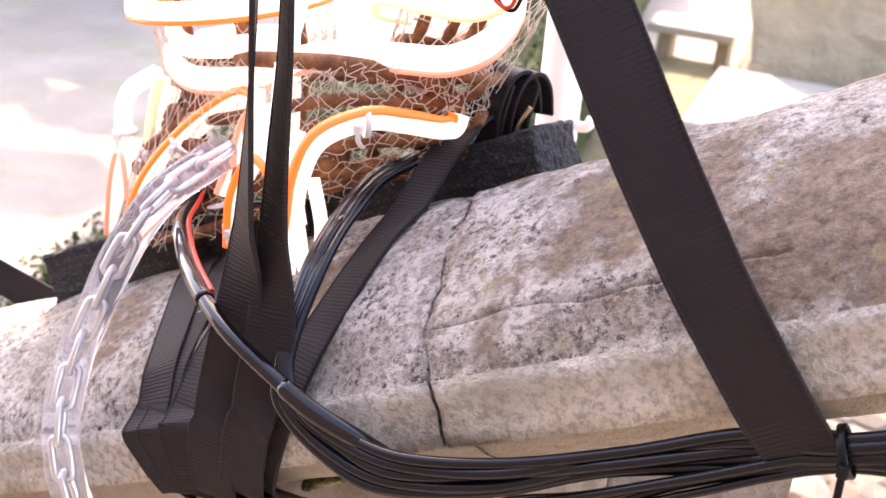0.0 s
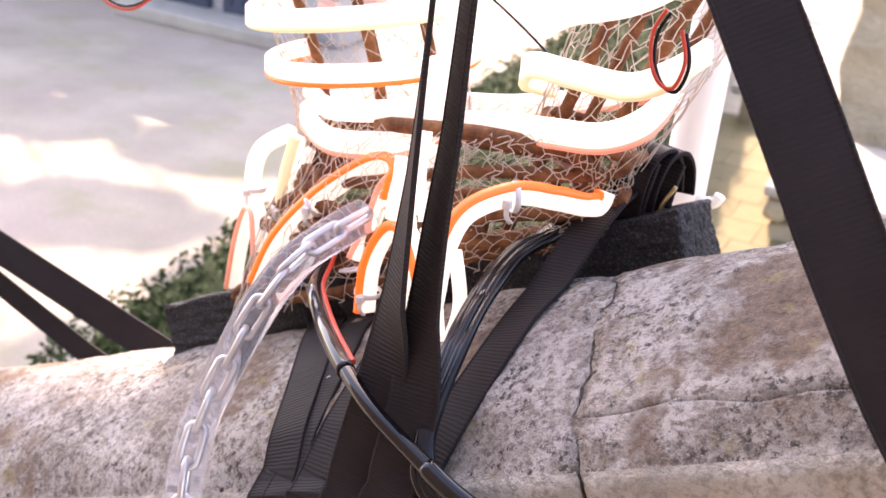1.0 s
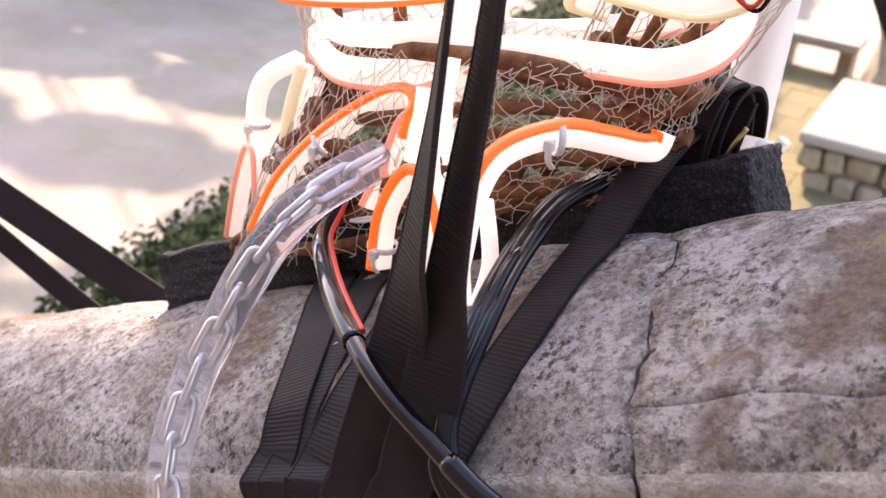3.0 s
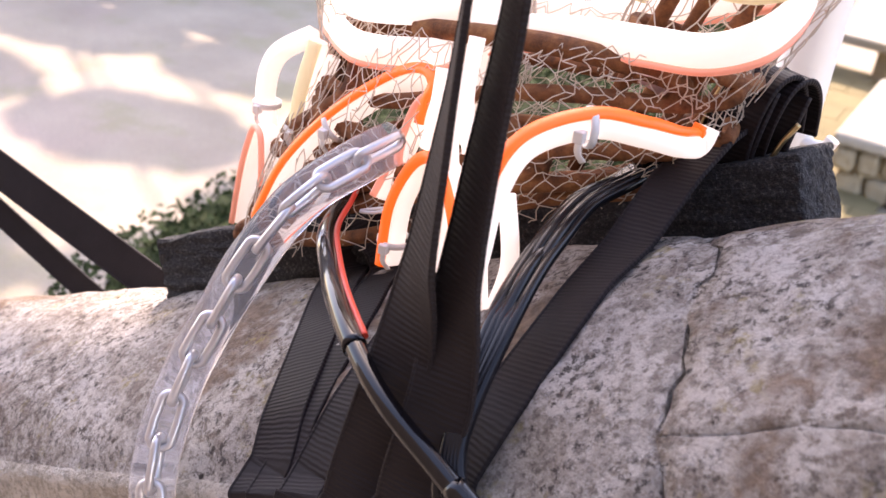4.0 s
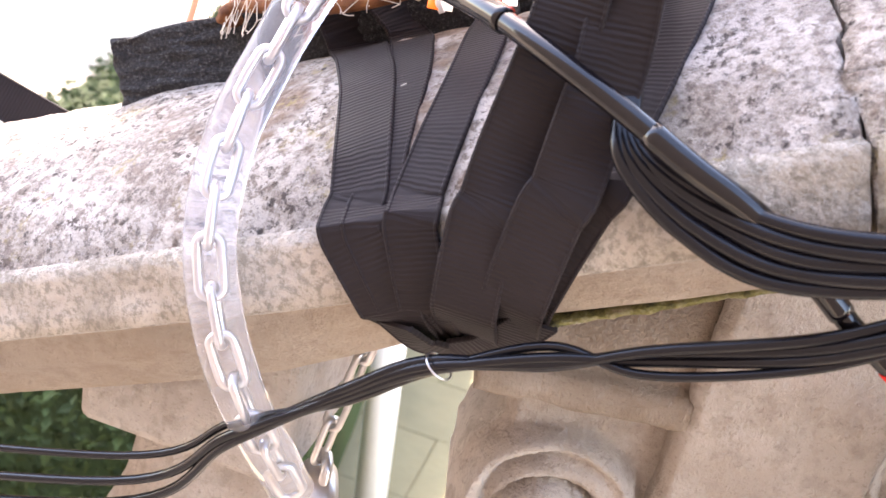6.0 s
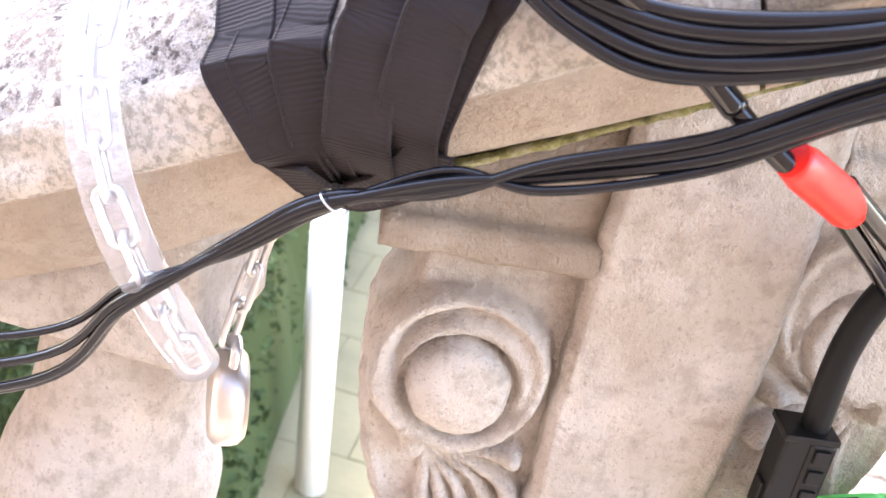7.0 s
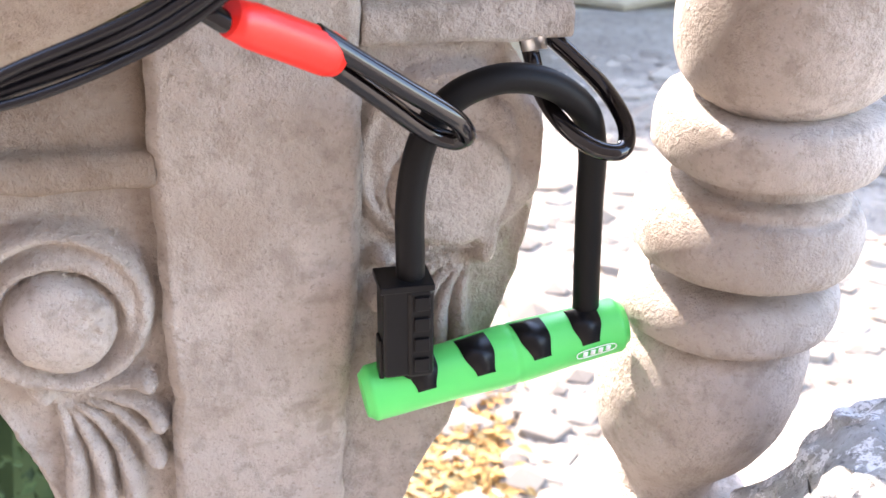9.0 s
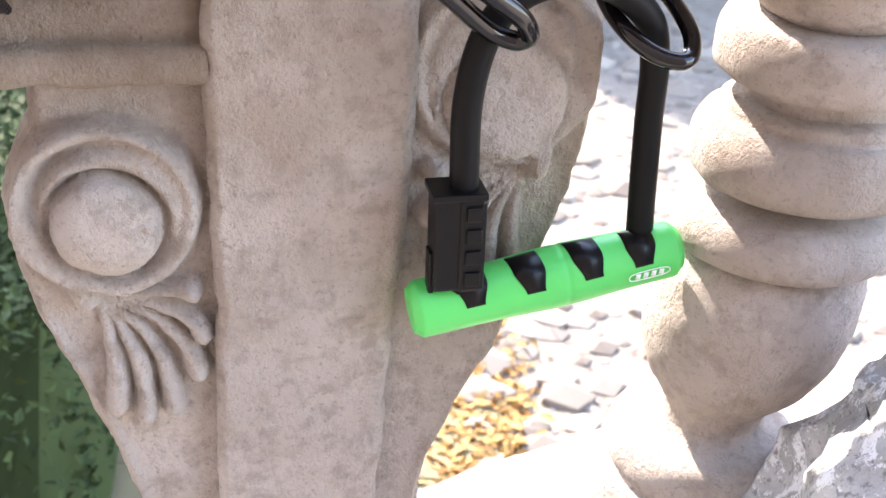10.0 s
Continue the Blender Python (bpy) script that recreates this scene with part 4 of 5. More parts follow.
# ---- chain in its clear sleeve, and the round padlock ----
CH = [V(-0.247, 0.16, 1.068), V(-0.2554, 0.1384, 1.061), V(-0.2732, 0.1028, 1.041), V(-0.2878, 0.0756, 1.006), V(-0.2997, 0.0534, 0.9638), V(-0.3062, 0.0273, 0.9201), V(-0.2985, -0.0027, 0.8731), V(-0.281, -0.0156, 0.8253), V(-0.262, -0.01, 0.776), V(-0.247, 0.012, 0.728), V(-0.238, 0.03, 0.694)]
chain = thing("lock_chain", "zinc-plated steel chain inside a clear vinyl sleeve", "chain")
line = smooth_line(CH, 10)
bm = bmesh.new()
sweep(bm, line, ring(0.0158, 24, 1.0, 0.9), caps=False, size=lambda t: 1.0 + 0.06 * noise.noise(V(t * 14, 2, 0)))
sl = part("clear_sleeve", bm, VINYL, chain, "cloudy clear vinyl sleeve")
sl.visible_shadow = False


def link_mesh(bm, at, axis, roll, ln=0.0175, wd=0.0064, r=0.0027):
    ax = axis.normalized()
    u = ax.orthogonal().normalized()
    v = ax.cross(u)
    side = u * math.cos(roll) + v * math.sin(roll)
    pts = []
    for i in range(20):
        q = 2 * math.pi * i / 20
        c, s = math.cos(q), math.sin(q)
        pts.append(at + ax * (math.copysign(ln - wd, c) * (1 if abs(c) > 0.2 else abs(c) * 5) + wd * c) + side * wd * s)
    tube(bm, pts, r, 8, 1, True)


def run_chain(line, step, count, parent, roll0=0.4):
    cum = [0.0]
    for a, b in zip(line, line[1:]):
        cum.append(cum[-1] + (b - a).length)
    for i in range(count):
        s = 0.012 + step * i
        if s > cum[-1] - 0.01:
            break
        j = max(1, int(np.searchsorted(cum, s)))
        t = (s - cum[j - 1]) / (cum[j] - cum[j - 1])
        p = line[j - 1].lerp(line[j], t)
        bm = bmesh.new()
        link_mesh(bm, p, line[j] - line[j - 1], roll0 + (math.pi / 2) * (i % 2))
        part("link", bm, SILVER, parent)


run_chain(line, 0.028, 30, chain)
chain2 = thing("lock_chain", "bare end of the zinc-plated chain above the padlock", "chain")
run_chain(smooth_line([V(-0.243, 0.098, 0.672), V(-0.239, 0.108, 0.705), V(-0.232, 0.118, 0.745), V(-0.224, 0.118, 0.8), V(-0.215, 0.1, 0.85)], 8), 0.0275, 8, chain2)
padlock = thing("padlock", "round brushed steel disc padlock hanging on the chain", "padlock")
bm = bmesh.new()
PM = Matrix.Translation(V(-0.24, 0.1, 0.625)) @ pose(0, 0, 0, 0, 0, 26) @ pose(0, 0, 0, 0, 90, 0)
lathe(bm, [(0.02, -0.0135), (0.03, -0.0125), (0.0345, -0.008), (0.0355, -0.003), (0.0355, 0.003), (0.0345, 0.008), (0.03, 0.0125), (0.02, 0.0135)], k=48)
bmesh.ops.transform(bm, matrix=PM, verts=bm.verts)
part("disc_body", bm, BRUSHED, padlock, "brushed stainless disc")
bm = bmesh.new()
tube(bm, [PM @ V(-0.026, -0.012, 0), PM @ V(-0.04, -0.008, 0.002), PM @ V(-0.045, 0.003, 0.002), PM @ V(-0.038, 0.013, 0), PM @ V(-0.025, 0.014, 0)], 0.0045, 12, 8)
part("shackle", bm, SILVER, padlock, "polished steel shackle")
bm = bmesh.new()
lathe(bm, [(0.0018, 0), (0.0018, 0.0005)], k=10)
bmesh.ops.transform(bm, matrix=PM @ pose(0.03, -0.0185, 0.0, 90, 0, 0), verts=bm.verts)
part("drain_hole", bm, HARDBLACK, padlock, "small dark drain hole")

# ---- the wire sculpture standing on the mat ----
def hex_net(bm, surface, nu, nv, r=0.0007, jit=0.25, skip=0.0, wrap=True):
    """Twisted hexagonal netting laid over surface(u, v), u and v from 0 to 1."""
    edges = []
    for j in range(nv):
        for i in range(nu):
            o = 0.5 if j % 2 else 0.0
            a = ((i + o) / nu, (j + 0.0) / nv)
            edges.append((a, ((i + o) / nu, (j + 0.5) / nv)))
            up = 0.5 if j % 2 == 0 else 0.5
            edges.append((((i + o) / nu, (j + 0.5) / nv), ((i + o + 0.5) / nu, (j + 1.0) / nv)))
            edges.append((((i + o) / nu, (j + 0.5) / nv), ((i + o - 0.5) / nu, (j + 1.0) / nv)))

    def at(q):
        n = V(q[0] * 37 % 37, q[1] * 31, 4.0)
        ju, jv = noise.noise(V(round(q[0] * nu * 2) * 1.7, round(q[1] * nv * 2) * 2.3, 1)), noise.noise(V(round(q[0] * nu * 2) * 2.9, round(q[1] * nv * 2) * 1.3, 7))
        return surface((q[0] + jit * ju / nu), min(1, max(0, q[1] + jit * jv / nv)))

    for a, b in edges:
        if skip and noise.noise(V(a[0] * 9, a[1] * 9, 2)) > 1 - skip:
            continue
        p, q = at(a), at(b)
        if (p - q).length < 1e-5 or (p - q).length > 0.06:
            continue
        bend = (p + q) / 2 + noise.noise_vector((p + q) * 80) * 0.002
        sweep(bm, [p, bend, q], ring(r, 4), caps=False)


def leg_a(z):
    t = (z - 1.08) / 0.18
    return V(-0.312 - 0.03 * t - 0.055 * t * t, 0.3 + 0.02 * t, z), 0.08 + 0.016 * min(t, 1.0)


def leg_b(z):
    t = (z - 1.135) / 0.14
    return V(-0.1 + 0.05 * t, 0.247 + 0.01 * t, z), 0.05 + 0.012 * t


def leg_surface(leg, z0, z1):
    def s(u, v):
        z = z0 + (z1 - z0) * v
        c, r = leg(z)
        q = 2 * math.pi * u
        return c + V(math.cos(q) * r, math.sin(q) * r, 0)
    return s


def foot_surface(u, v):
    q = 2 * math.pi * u
    lo = V(-0.237, 0.222, 0.995) + V(0.162, 0.03, 0.075) * math.cos(q) + V(0, 0.055, 0.0) * math.sin(q)
    hi = V(-0.215, 0.265, 1.134) + V(0.15, -0.04, 0.031) * math.cos(q) + V(0.02, 0.075, 0) * math.sin(q)
    p = lo.lerp(hi, v)
    bulge = math.sin(math.pi * v) * 0.012
    return p + V(math.cos(q), math.sin(q), 0) * bulge


sculpture = thing("wire_sculpture", "sculpture of rusty steel rods and chicken wire on the rubber mat", "sculpture")
for nets in (((leg_surface(leg_a, 1.07, 1.5), 34, 26, 0.00045, 0.85),), ((leg_surface(leg_b, 1.13, 1.5), 26, 22, 0.00045, 0.85),),
             ((foot_surface, 64, 11, 0.00038, 0.95), (lambda u, v: foot_surface(u, v) + V(0, 0.008, 0.002), 44, 7, 0.00038, 0.9))):
    bm = bmesh.new()
    for net in nets:
        hex_net(bm, *net)
    part("wire_netting", bm, WIRE, sculpture, "tangled galvanised chicken wire")


def rod(pts, r, n, closed=False):
    bm = bmesh.new()
    tube(bm, pts, r, 8, n, closed)
    part("rod", bm, RUST, sculpture, "rusty bent steel rod")


# rusty rods
random.seed(11)
for leg, z0, z1, n in ((leg_a, 1.0, 1.55, 4), (leg_b, 1.06, 1.55, 4)):
    for i in range(n):
        q = 2 * math.pi * i / n + 0.5
        pts = []
        for z in np.linspace(z0, z1, 5):
            c, r = leg(z)
            w = q + 0.5 * (z - z0)
            pts.append(c + V(math.cos(w), math.sin(w), 0) * (r * 0.62))
        rod(pts, 0.0052, 5)
    for z in np.linspace(z0 + 0.09, z1, 3):
        c, r = leg(z)
        rod([c + V(math.cos(q) * r * 0.8, math.sin(q) * r * 0.8, 0.012 * math.sin(q + z * 20)) for q in np.linspace(0, 2 * math.pi, 9)[:-1]], 0.0042, 4, True)
for k in range(11):
    v = 0.12 + 0.8 * ((k * 0.37) % 1)
    u0 = 0.52 + 0.42 * ((k * 0.61) % 1)
    pts = [foot_surface(u0 + s * 0.05 * (1 if k % 2 else -1) - 0.02 * s * s, min(1, max(0, v + 0.11 * s * (1 if k % 3 else -0.6)))) + V(0, 0.014, 0) for s in (-2, -1, 0, 1, 2)]
    rod(pts, 0.007, 5)
for v in (0.08, 0.4, 0.72):
    rod([foot_surface(u, v) + V(0, 0.012 if 0.5 < u < 1 else -0.01, 0.006 * math.sin(u * 25)) for u in np.linspace(0, 1, 21)[:-1]], 0.0055, 3, True)


# ---- light strips tied to the sculpture ----
def strip(label, pts, face, faces_to, w=0.0085, h=0.015, n=8, closed=False, body=None):
    ob = thing("light_strip", label, "light strip", "flexible neon light strips on the sculpture")
    line = smooth_line(pts, n, closed)
    to = Vector(faces_to) if not isinstance(faces_to, str) else None
    mid = sum(line, V(0, 0, 0)) / len(line)
    ups = [to for _ in line] if to is not None else [V(p.x - mid.x, p.y - mid.y, 0.0).normalized() if faces_to == "out" else V(0, 0, -1) for p in line]
    bm = bmesh.new()
    sweep(bm, line, slab(w, h, 0.0016), closed, side=ups)
    part("silicone_body", bm, body or WHITE_NEON, ob, "white silicone body")
    if face:
        lift = []
        for i, p in enumerate(line):
            t = (line[min(i + 1, len(line) - 1)] - line[max(i - 1, 0)])
            t.normalize()
            u = ups[i] - t * ups[i].dot(t)
            lift.append(p + u.normalized() * (h / 2 + 0.0018))
        bm = bmesh.new()
        sweep(bm, lift, slab(w * 0.96, 0.0052, 0.002), closed, side=ups)
        part("diffuser", bm, face, ob, {"orange_silicone": "glowing orange diffuser face", "salmon_silicone": "salmon pink diffuser face", "cream_silicone": "cream diffuser face"}[face.name])
    return ob


def hoop(leg, z, dz, a0, a1, face, label, grow=0.008, phase=0.0):
    """An upright band wound round a leg; dz: rise across it."""
    pts = []
    for q in np.linspace(a0, a1, 15):
        c, r = leg(z)
        qq = math.radians(q)
        pts.append(V(c.x + math.cos(qq) * (r + grow), c.y + math.sin(qq) * (r + grow), z + dz * math.cos(qq - phase)))
    return strip(label, pts, face, "down", 0.0085, 0.0155, 6)


DOWN = (0.15, -0.35, -0.9)
main = [V(-0.392, 0.32, 1.096), V(-0.382, 0.271, 1.1), V(-0.354, 0.2352, 1.106), V(-0.3134, 0.2111, 1.104), V(-0.2544, 0.2105, 1.116), V(-0.2043, 0.21, 1.142), V(-0.1567, 0.2039, 1.155), V(-0.1094, 0.194, 1.163), V(-0.0696, 0.1879, 1.17), V(-0.0419, 0.194, 1.186), V(-0.0334, 0.225, 1.205), V(-0.055, 0.275, 1.195), V(-0.12, 0.32, 1.16), V(-0.22, 0.37, 1.12), V(-0.32, 0.39, 1.1), V(-0.378, 0.365, 1.096)]
strip("white neon strip wound round both legs of the sculpture", main, PINK_NEON, "down", 0.009, 0.0185, 6, True)
strip("second white neon strip above the lowest band", [p + V(0, 0.003, 0.026) for p in main[:4]] + [V(-0.235, 0.222, 1.15), V(-0.225, 0.24, 1.19), V(-0.225, 0.26, 1.235)], None, "down", 0.008, 0.018, 6)
hoop(leg_a, 1.157, 0.016, 160, 400, ORANGE_NEON, "white neon strip with a thin orange face round the leg")
hoop(leg_a, 1.2, 0.018, 160, 400, CREAM_NEON, "white neon strip wound round the leg")
hoop(leg_a, 1.252, 0.022, 160, 400, CREAM_NEON, "white neon strip with a cream face round the leg")
hoop(leg_a, 1.305, 0.022, 150, 400, PINK_NEON, "white neon strip wound round the leg")
strip("white neon strip with a cream face round the leg", [V(-0.142, 0.275, 1.176), V(-0.15, 0.231, 1.19), V(-0.138, 0.2083, 1.207), V(-0.0979, 0.193, 1.21), V(-0.0528, 0.178, 1.214), V(-0.026, 0.18, 1.228), V(-0.012, 0.215, 1.24)], CREAM_NEON, "down", 0.0085, 0.0155, 6)
strip("white neon strip wound round the leg", [V(-0.128, 0.28, 1.236), V(-0.1374, 0.2284, 1.236), V(-0.1302, 0.1984, 1.236), V(-0.1065, 0.185, 1.252), V(-0.056, 0.1802, 1.27), V(-0.0117, 0.184, 1.303), V(0.01, 0.22, 1.33)], None, "down", 0.0085, 0.0165, 6)
hoop(leg_b, 1.325, 0.02, 150, 390, None, "white neon strip wound round the leg", 0.006)
strip("white neon strip running up the inside of the leg", [V(-0.222, 0.212, 1.06), V(-0.218, 0.208, 1.11), V(-0.222, 0.215, 1.16), V(-0.218, 0.235, 1.21), V(-0.228, 0.25, 1.25)], None, (0.3, -0.9, 0.1), 0.018, 0.009)
# toes and claws
strip("orange-faced neon strip bent into a claw", [V(-0.2314, 0.145, 0.9917), V(-0.233, 0.152, 1.03), V(-0.2245, 0.158, 1.058), V(-0.211, 0.156, 1.07), V(-0.194, 0.146, 1.066), V(-0.178, 0.134, 1.05), V(-0.17, 0.13, 1.03)], ORANGE_NEON, (-0.35, -0.9, 0.25), 0.0085, 0.015)
strip("salmon-faced neon strip bent into a claw", [V(-0.2574, 0.168, 1.022), V(-0.2505, 0.182, 1.055), V(-0.2455, 0.19, 1.083), V(-0.2375, 0.193, 1.093), V(-0.232, 0.193, 1.085), V(-0.2345, 0.192, 1.06)], PINK_NEON, (-0.3, -0.9, 0.2), 0.006, 0.015)
strip("orange-faced neon strip bent over the foot", [V(-0.3647, 0.1806, 0.962), V(-0.35, 0.186, 1.002), V(-0.3294, 0.1907, 1.034), V(-0.303, 0.196, 1.064), V(-0.272, 0.1998, 1.09), V(-0.247, 0.192, 1.103), V(-0.234, 0.186, 1.1), V(-0.234, 0.182, 1.078)], ORANGE_NEON, (-0.35, -0.4, 0.84), 0.0095, 0.0145)
strip("salmon-faced neon strip bent into a toe", [V(-0.452, 0.2567, 0.9025), V(-0.4366, 0.2483, 0.96), V(-0.423, 0.243, 0.996), V(-0.41, 0.235, 1.006), V(-0.399, 0.226, 1.0), V(-0.393, 0.22, 0.965), V(-0.395, 0.217, 0.94)], PINK_NEON, (-0.3, -0.9, 0.2), 0.0055, 0.015)
strip("white neon strip arching over the toe", [V(-0.42, 0.25, 0.99), V(-0.424, 0.248, 1.03), V(-0.415, 0.25, 1.062), V(-0.385, 0.255, 1.084)], None, (-0.5, -0.8, 0.2), 0.012, 0.014)
strip("white neon strip bent down from the band", [V(-0.372, 0.225, 1.01), V(-0.368, 0.225, 1.05), V(-0.362, 0.232, 1.09)], CREAM_NEON, (0, -1, 0.2), 0.012, 0.01)
strip("orange-faced neon strip arched along the foot", [V(-0.134, 0.062, 1.03), V(-0.1351, 0.0732, 1.065), V(-0.136, 0.0842, 1.095), V(-0.129, 0.1, 1.121), V(-0.1081, 0.1321, 1.13), V(-0.088, 0.16, 1.123), V(-0.0735, 0.185, 1.114), V(-0.068, 0.205, 1.11), V(-0.066, 0.21, 1.12)], ORANGE_NEON, (-0.25, -0.6, 0.76), 0.0095, 0.013)
for pts in ([V(-0.195, 0.17, 1.07), V(-0.185, 0.168, 1.045), V(-0.178, 0.165, 1.02)], [V(-0.168, 0.166, 1.06), V(-0.158, 0.163, 1.02), V(-0.163, 0.16, 0.985)], [V(-0.178, 0.162, 1.02), V(-0.172, 0.16, 0.99), V(-0.166, 0.158, 0.975)], [V(-0.225, 0.19, 1.1), V(-0.22, 0.19, 1.06), V(-0.212, 0.188, 1.03)], [V(-0.2, 0.2, 1.08), V(-0.2, 0.198, 1.05), V(-0.204, 0.196, 1.02)]):
    strip("white end of a neon strip folded over the claw", [p + V(0.022, -0.045, 0.02) for p in pts], None, (0.1, -1, 0.1), 0.010, 0.007)

for pts in ([V(-0.215, 0.2, 1.125), V(-0.212, 0.19, 1.09), V(-0.2, 0.182, 1.06)], [V(-0.235, 0.2, 1.1), V(-0.232, 0.192, 1.075), V(-0.235, 0.19, 1.05)], [V(-0.175, 0.175, 1.075), V(-0.19, 0.172, 1.06), V(-0.2, 0.17, 1.03)], [V(-0.21, 0.178, 1.05), V(-0.205, 0.17, 1.01), V(-0.2, 0.166, 0.985)], [V(-0.36, 0.26, 1.06), V(-0.372, 0.252, 1.02), V(-0.392, 0.248, 0.985)]):
    strip("white neon strip crossing between claw and band", [p + V(0.012, -0.03, 0.022) for p in pts], None, (0.15, -1, 0.15), 0.009, 0.008)
# cable ties on the strips
for at, ax in (((-0.109, 0.132, 1.129), (1, 0.8, 0)), ((-0.2325, 0.148, 1.008), (0, 0, 1)), ((-0.372, 0.225, 1.02), (0, 0.2, 1)), ((-0.318, 0.193, 1.048), (0.7, 0.2, 0.6)), ((-0.423, 0.249, 1.02), (0, 0, 1))):
    tie_round(at, ax, 0.0108, TIE, "white nylon tie holding a neon strip", 0.016)
# loops of red and black wire
for pts in ([V(-0.034, 0.172, 1.27), V(-0.04, 0.17, 1.255), V(-0.038, 0.168, 1.236), V(-0.03, 0.168, 1.222), V(-0.02, 0.169, 1.22), V(-0.0155, 0.171, 1.238), V(-0.022, 0.174, 1.258)],):
    for k, mt in enumerate((REDWIRE, CABLE)):
        cable("thin red and black wire looped at a strip's end", [p + V(0.0025 * k, 0.002 * k, -0.002 * k) for p in pts], 0.0014, mt, "lead_wire", "lead wires of the strips")
for k, mt in enumerate((REDWIRE, CABLE)):
    cable("thin red and black wire hanging from a strip", [V(-0.8 + 0.014 * k, 0.36, 1.22), V(-0.76 + 0.012 * k, 0.36, 1.171), V(-0.736 + 0.008 * k, 0.36, 1.15), V(-0.708 + 0.005 * k, 0.36, 1.132 + 0.003 * k), V(-0.677, 0.36, 1.131 + 0.004 * k), V(-0.649, 0.36, 1.147 + 0.002 * k), V(-0.634, 0.36, 1.164)], 0.0016, mt, "lead_wire", "lead wires of the strips")
strip("white end cap of a neon strip with its lead", [V(-0.634, 0.36, 1.162), V(-0.626, 0.362, 1.192), V(-0.608, 0.365, 1.25)], None, (0, -1, 0), 0.024, 0.016)
cable("thin red wire running beside the security cable", [p + V(0.004, 0.0045, 0.0035) for p in SEC[1:8]], 0.002, REDWIRE, "lead_wire", "lead wires of the strips")
cable("thin dark guy wire behind the sculpture", [V(-0.36, 0.3, 1.3), V(-0.244, 0.3, 1.242), V(-0.205, 0.3, 1.221), V(-0.166, 0.3, 1.195), V(-0.138, 0.275, 1.182)], 0.0012, CABLE, "guy_wire", "", 4, "wire")
cable("white nylon tie tail on the rubber mat", [V(-0.245, 0.162, 1.022), V(-0.268, 0.16, 1.012), V(-0.255, 0.158, 1.016), V(-0.238, 0.16, 1.026)], 0.0012, TIE, "tie_tail", "", 6, "cable tie")
for at, rz in (((-0.1, 0.215, 1.142), 20), ((-0.375, 0.29, 1.19), 50), ((-0.32, 0.27, 1.21), 10), ((-0.05, 0.24, 1.22), 70)):
    bm = bmesh.new()
    bmesh.ops.create_grid(bm, x_segments=6, y_segments=6, size=0.012)
    for v in bm.verts:
        v.co.z += 0.003 * noise.noise(v.co * 120)
    bmesh.ops.solidify(bm, geom=list(bm.faces), thickness=0.0006)
    bmesh.ops.transform(bm, matrix=pose(*at, 70, 20, rz), verts=bm.verts)
    tagged(finish("film_scrap", bm, TAPE), "crumpled pinkish plastic scrap inside the wire netting", "plastic scrap", "plastic scraps")

# ---- surroundings ----
GZ = -0.8
bm = bmesh.new()
bmesh.ops.create_grid(bm, x_segments=40, y_segments=40, size=150)
for v in bm.verts:
    v.co.z = GZ
tagged(finish("ground", bm, PAVING), "pale worn asphalt with mossy and reddish patches", "ground", kind="structure")


def leaves(bm, points, size, up=0.5):
    for p in points:
        n = V(random.gauss(0, 1), random.gauss(0, 1), random.gauss(up, 1)).normalized()
        u = n.orthogonal().normalized()
        q = random.random() * 6.28
        w = n.cross(u)
        u, w = u * math.cos(q) + w * math.sin(q), w * math.cos(q) - u * math.sin(q)
        s = size * random.uniform(0.6, 1.3)
        a = [bm.verts.new(p + u * s * x + w * s * y + n * s * z) for x, y, z in ((-0.5, 0, 0), (0, -0.28, 0.08), (0.55, 0, -0.05), (0, 0.28, 0.08))]
        bm.faces.new(a)


random.seed(21)


def hedge_left(y):
    return float(np.interp(y, (0.7, 1.27, 2.2, 5.2, 12.5), (-1.68, -1.85, -2.03, -2.28, -2.6)))


def hedge_right(y):
    return float(np.interp(y, (1.2, 3.0, 8.5, 12.5), (-0.6, -0.85, -1.65, -2.2)))


hedge = thing("hedge", "clipped dark green hedge behind the balustrade", "hedge")
bm = bmesh.new()
rows = []
for j in range(40):
    y = 0.75 + 11.8 * j / 39
    lo, hi = hedge_left(y), hedge_right(y)
    row = []
    for i in range(19):
        t = i / 18
        x = lo + (hi - lo) * t
        z = GZ + 0.68 * smooth_step(-0.02, 0.05, min(t, 1 - t)) * smooth_step(0, 0.06, j / 39)
        row.append(bm.verts.new(V(x, y, z) + noise.noise_vector(V(x, y, z) * 4) * 0.04))
    rows.append(row)
for a, b in zip(rows, rows[1:]):
    for i in range(18):
        bm.faces.new((a[i], a[i + 1], b[i + 1], b[i]))
part("inner_growth", bm, HEDGE, hedge, "dense shaded growth")
bm = bmesh.new()
pts = []
for _ in range(60000):
    y = 0.7 + 11.8 * random.random() ** 1.9
    t = random.random()
    x = hedge_left(y) + (hedge_right(y) - hedge_left(y)) * t
    top = GZ + 0.7 * smooth_step(-0.02, 0.05, min(t, 1 - t)) * smooth_step(0.7, 1.0, y)
    pts.append(V(x, y, top + random.uniform(-0.05, 0.05)) + noise.noise_vector(V(x, y, 0) * 4) * 0.05)
leaves(bm, pts, 0.03, 1.5)
part("leaves", bm, HEDGE, hedge, "small glossy leaves")

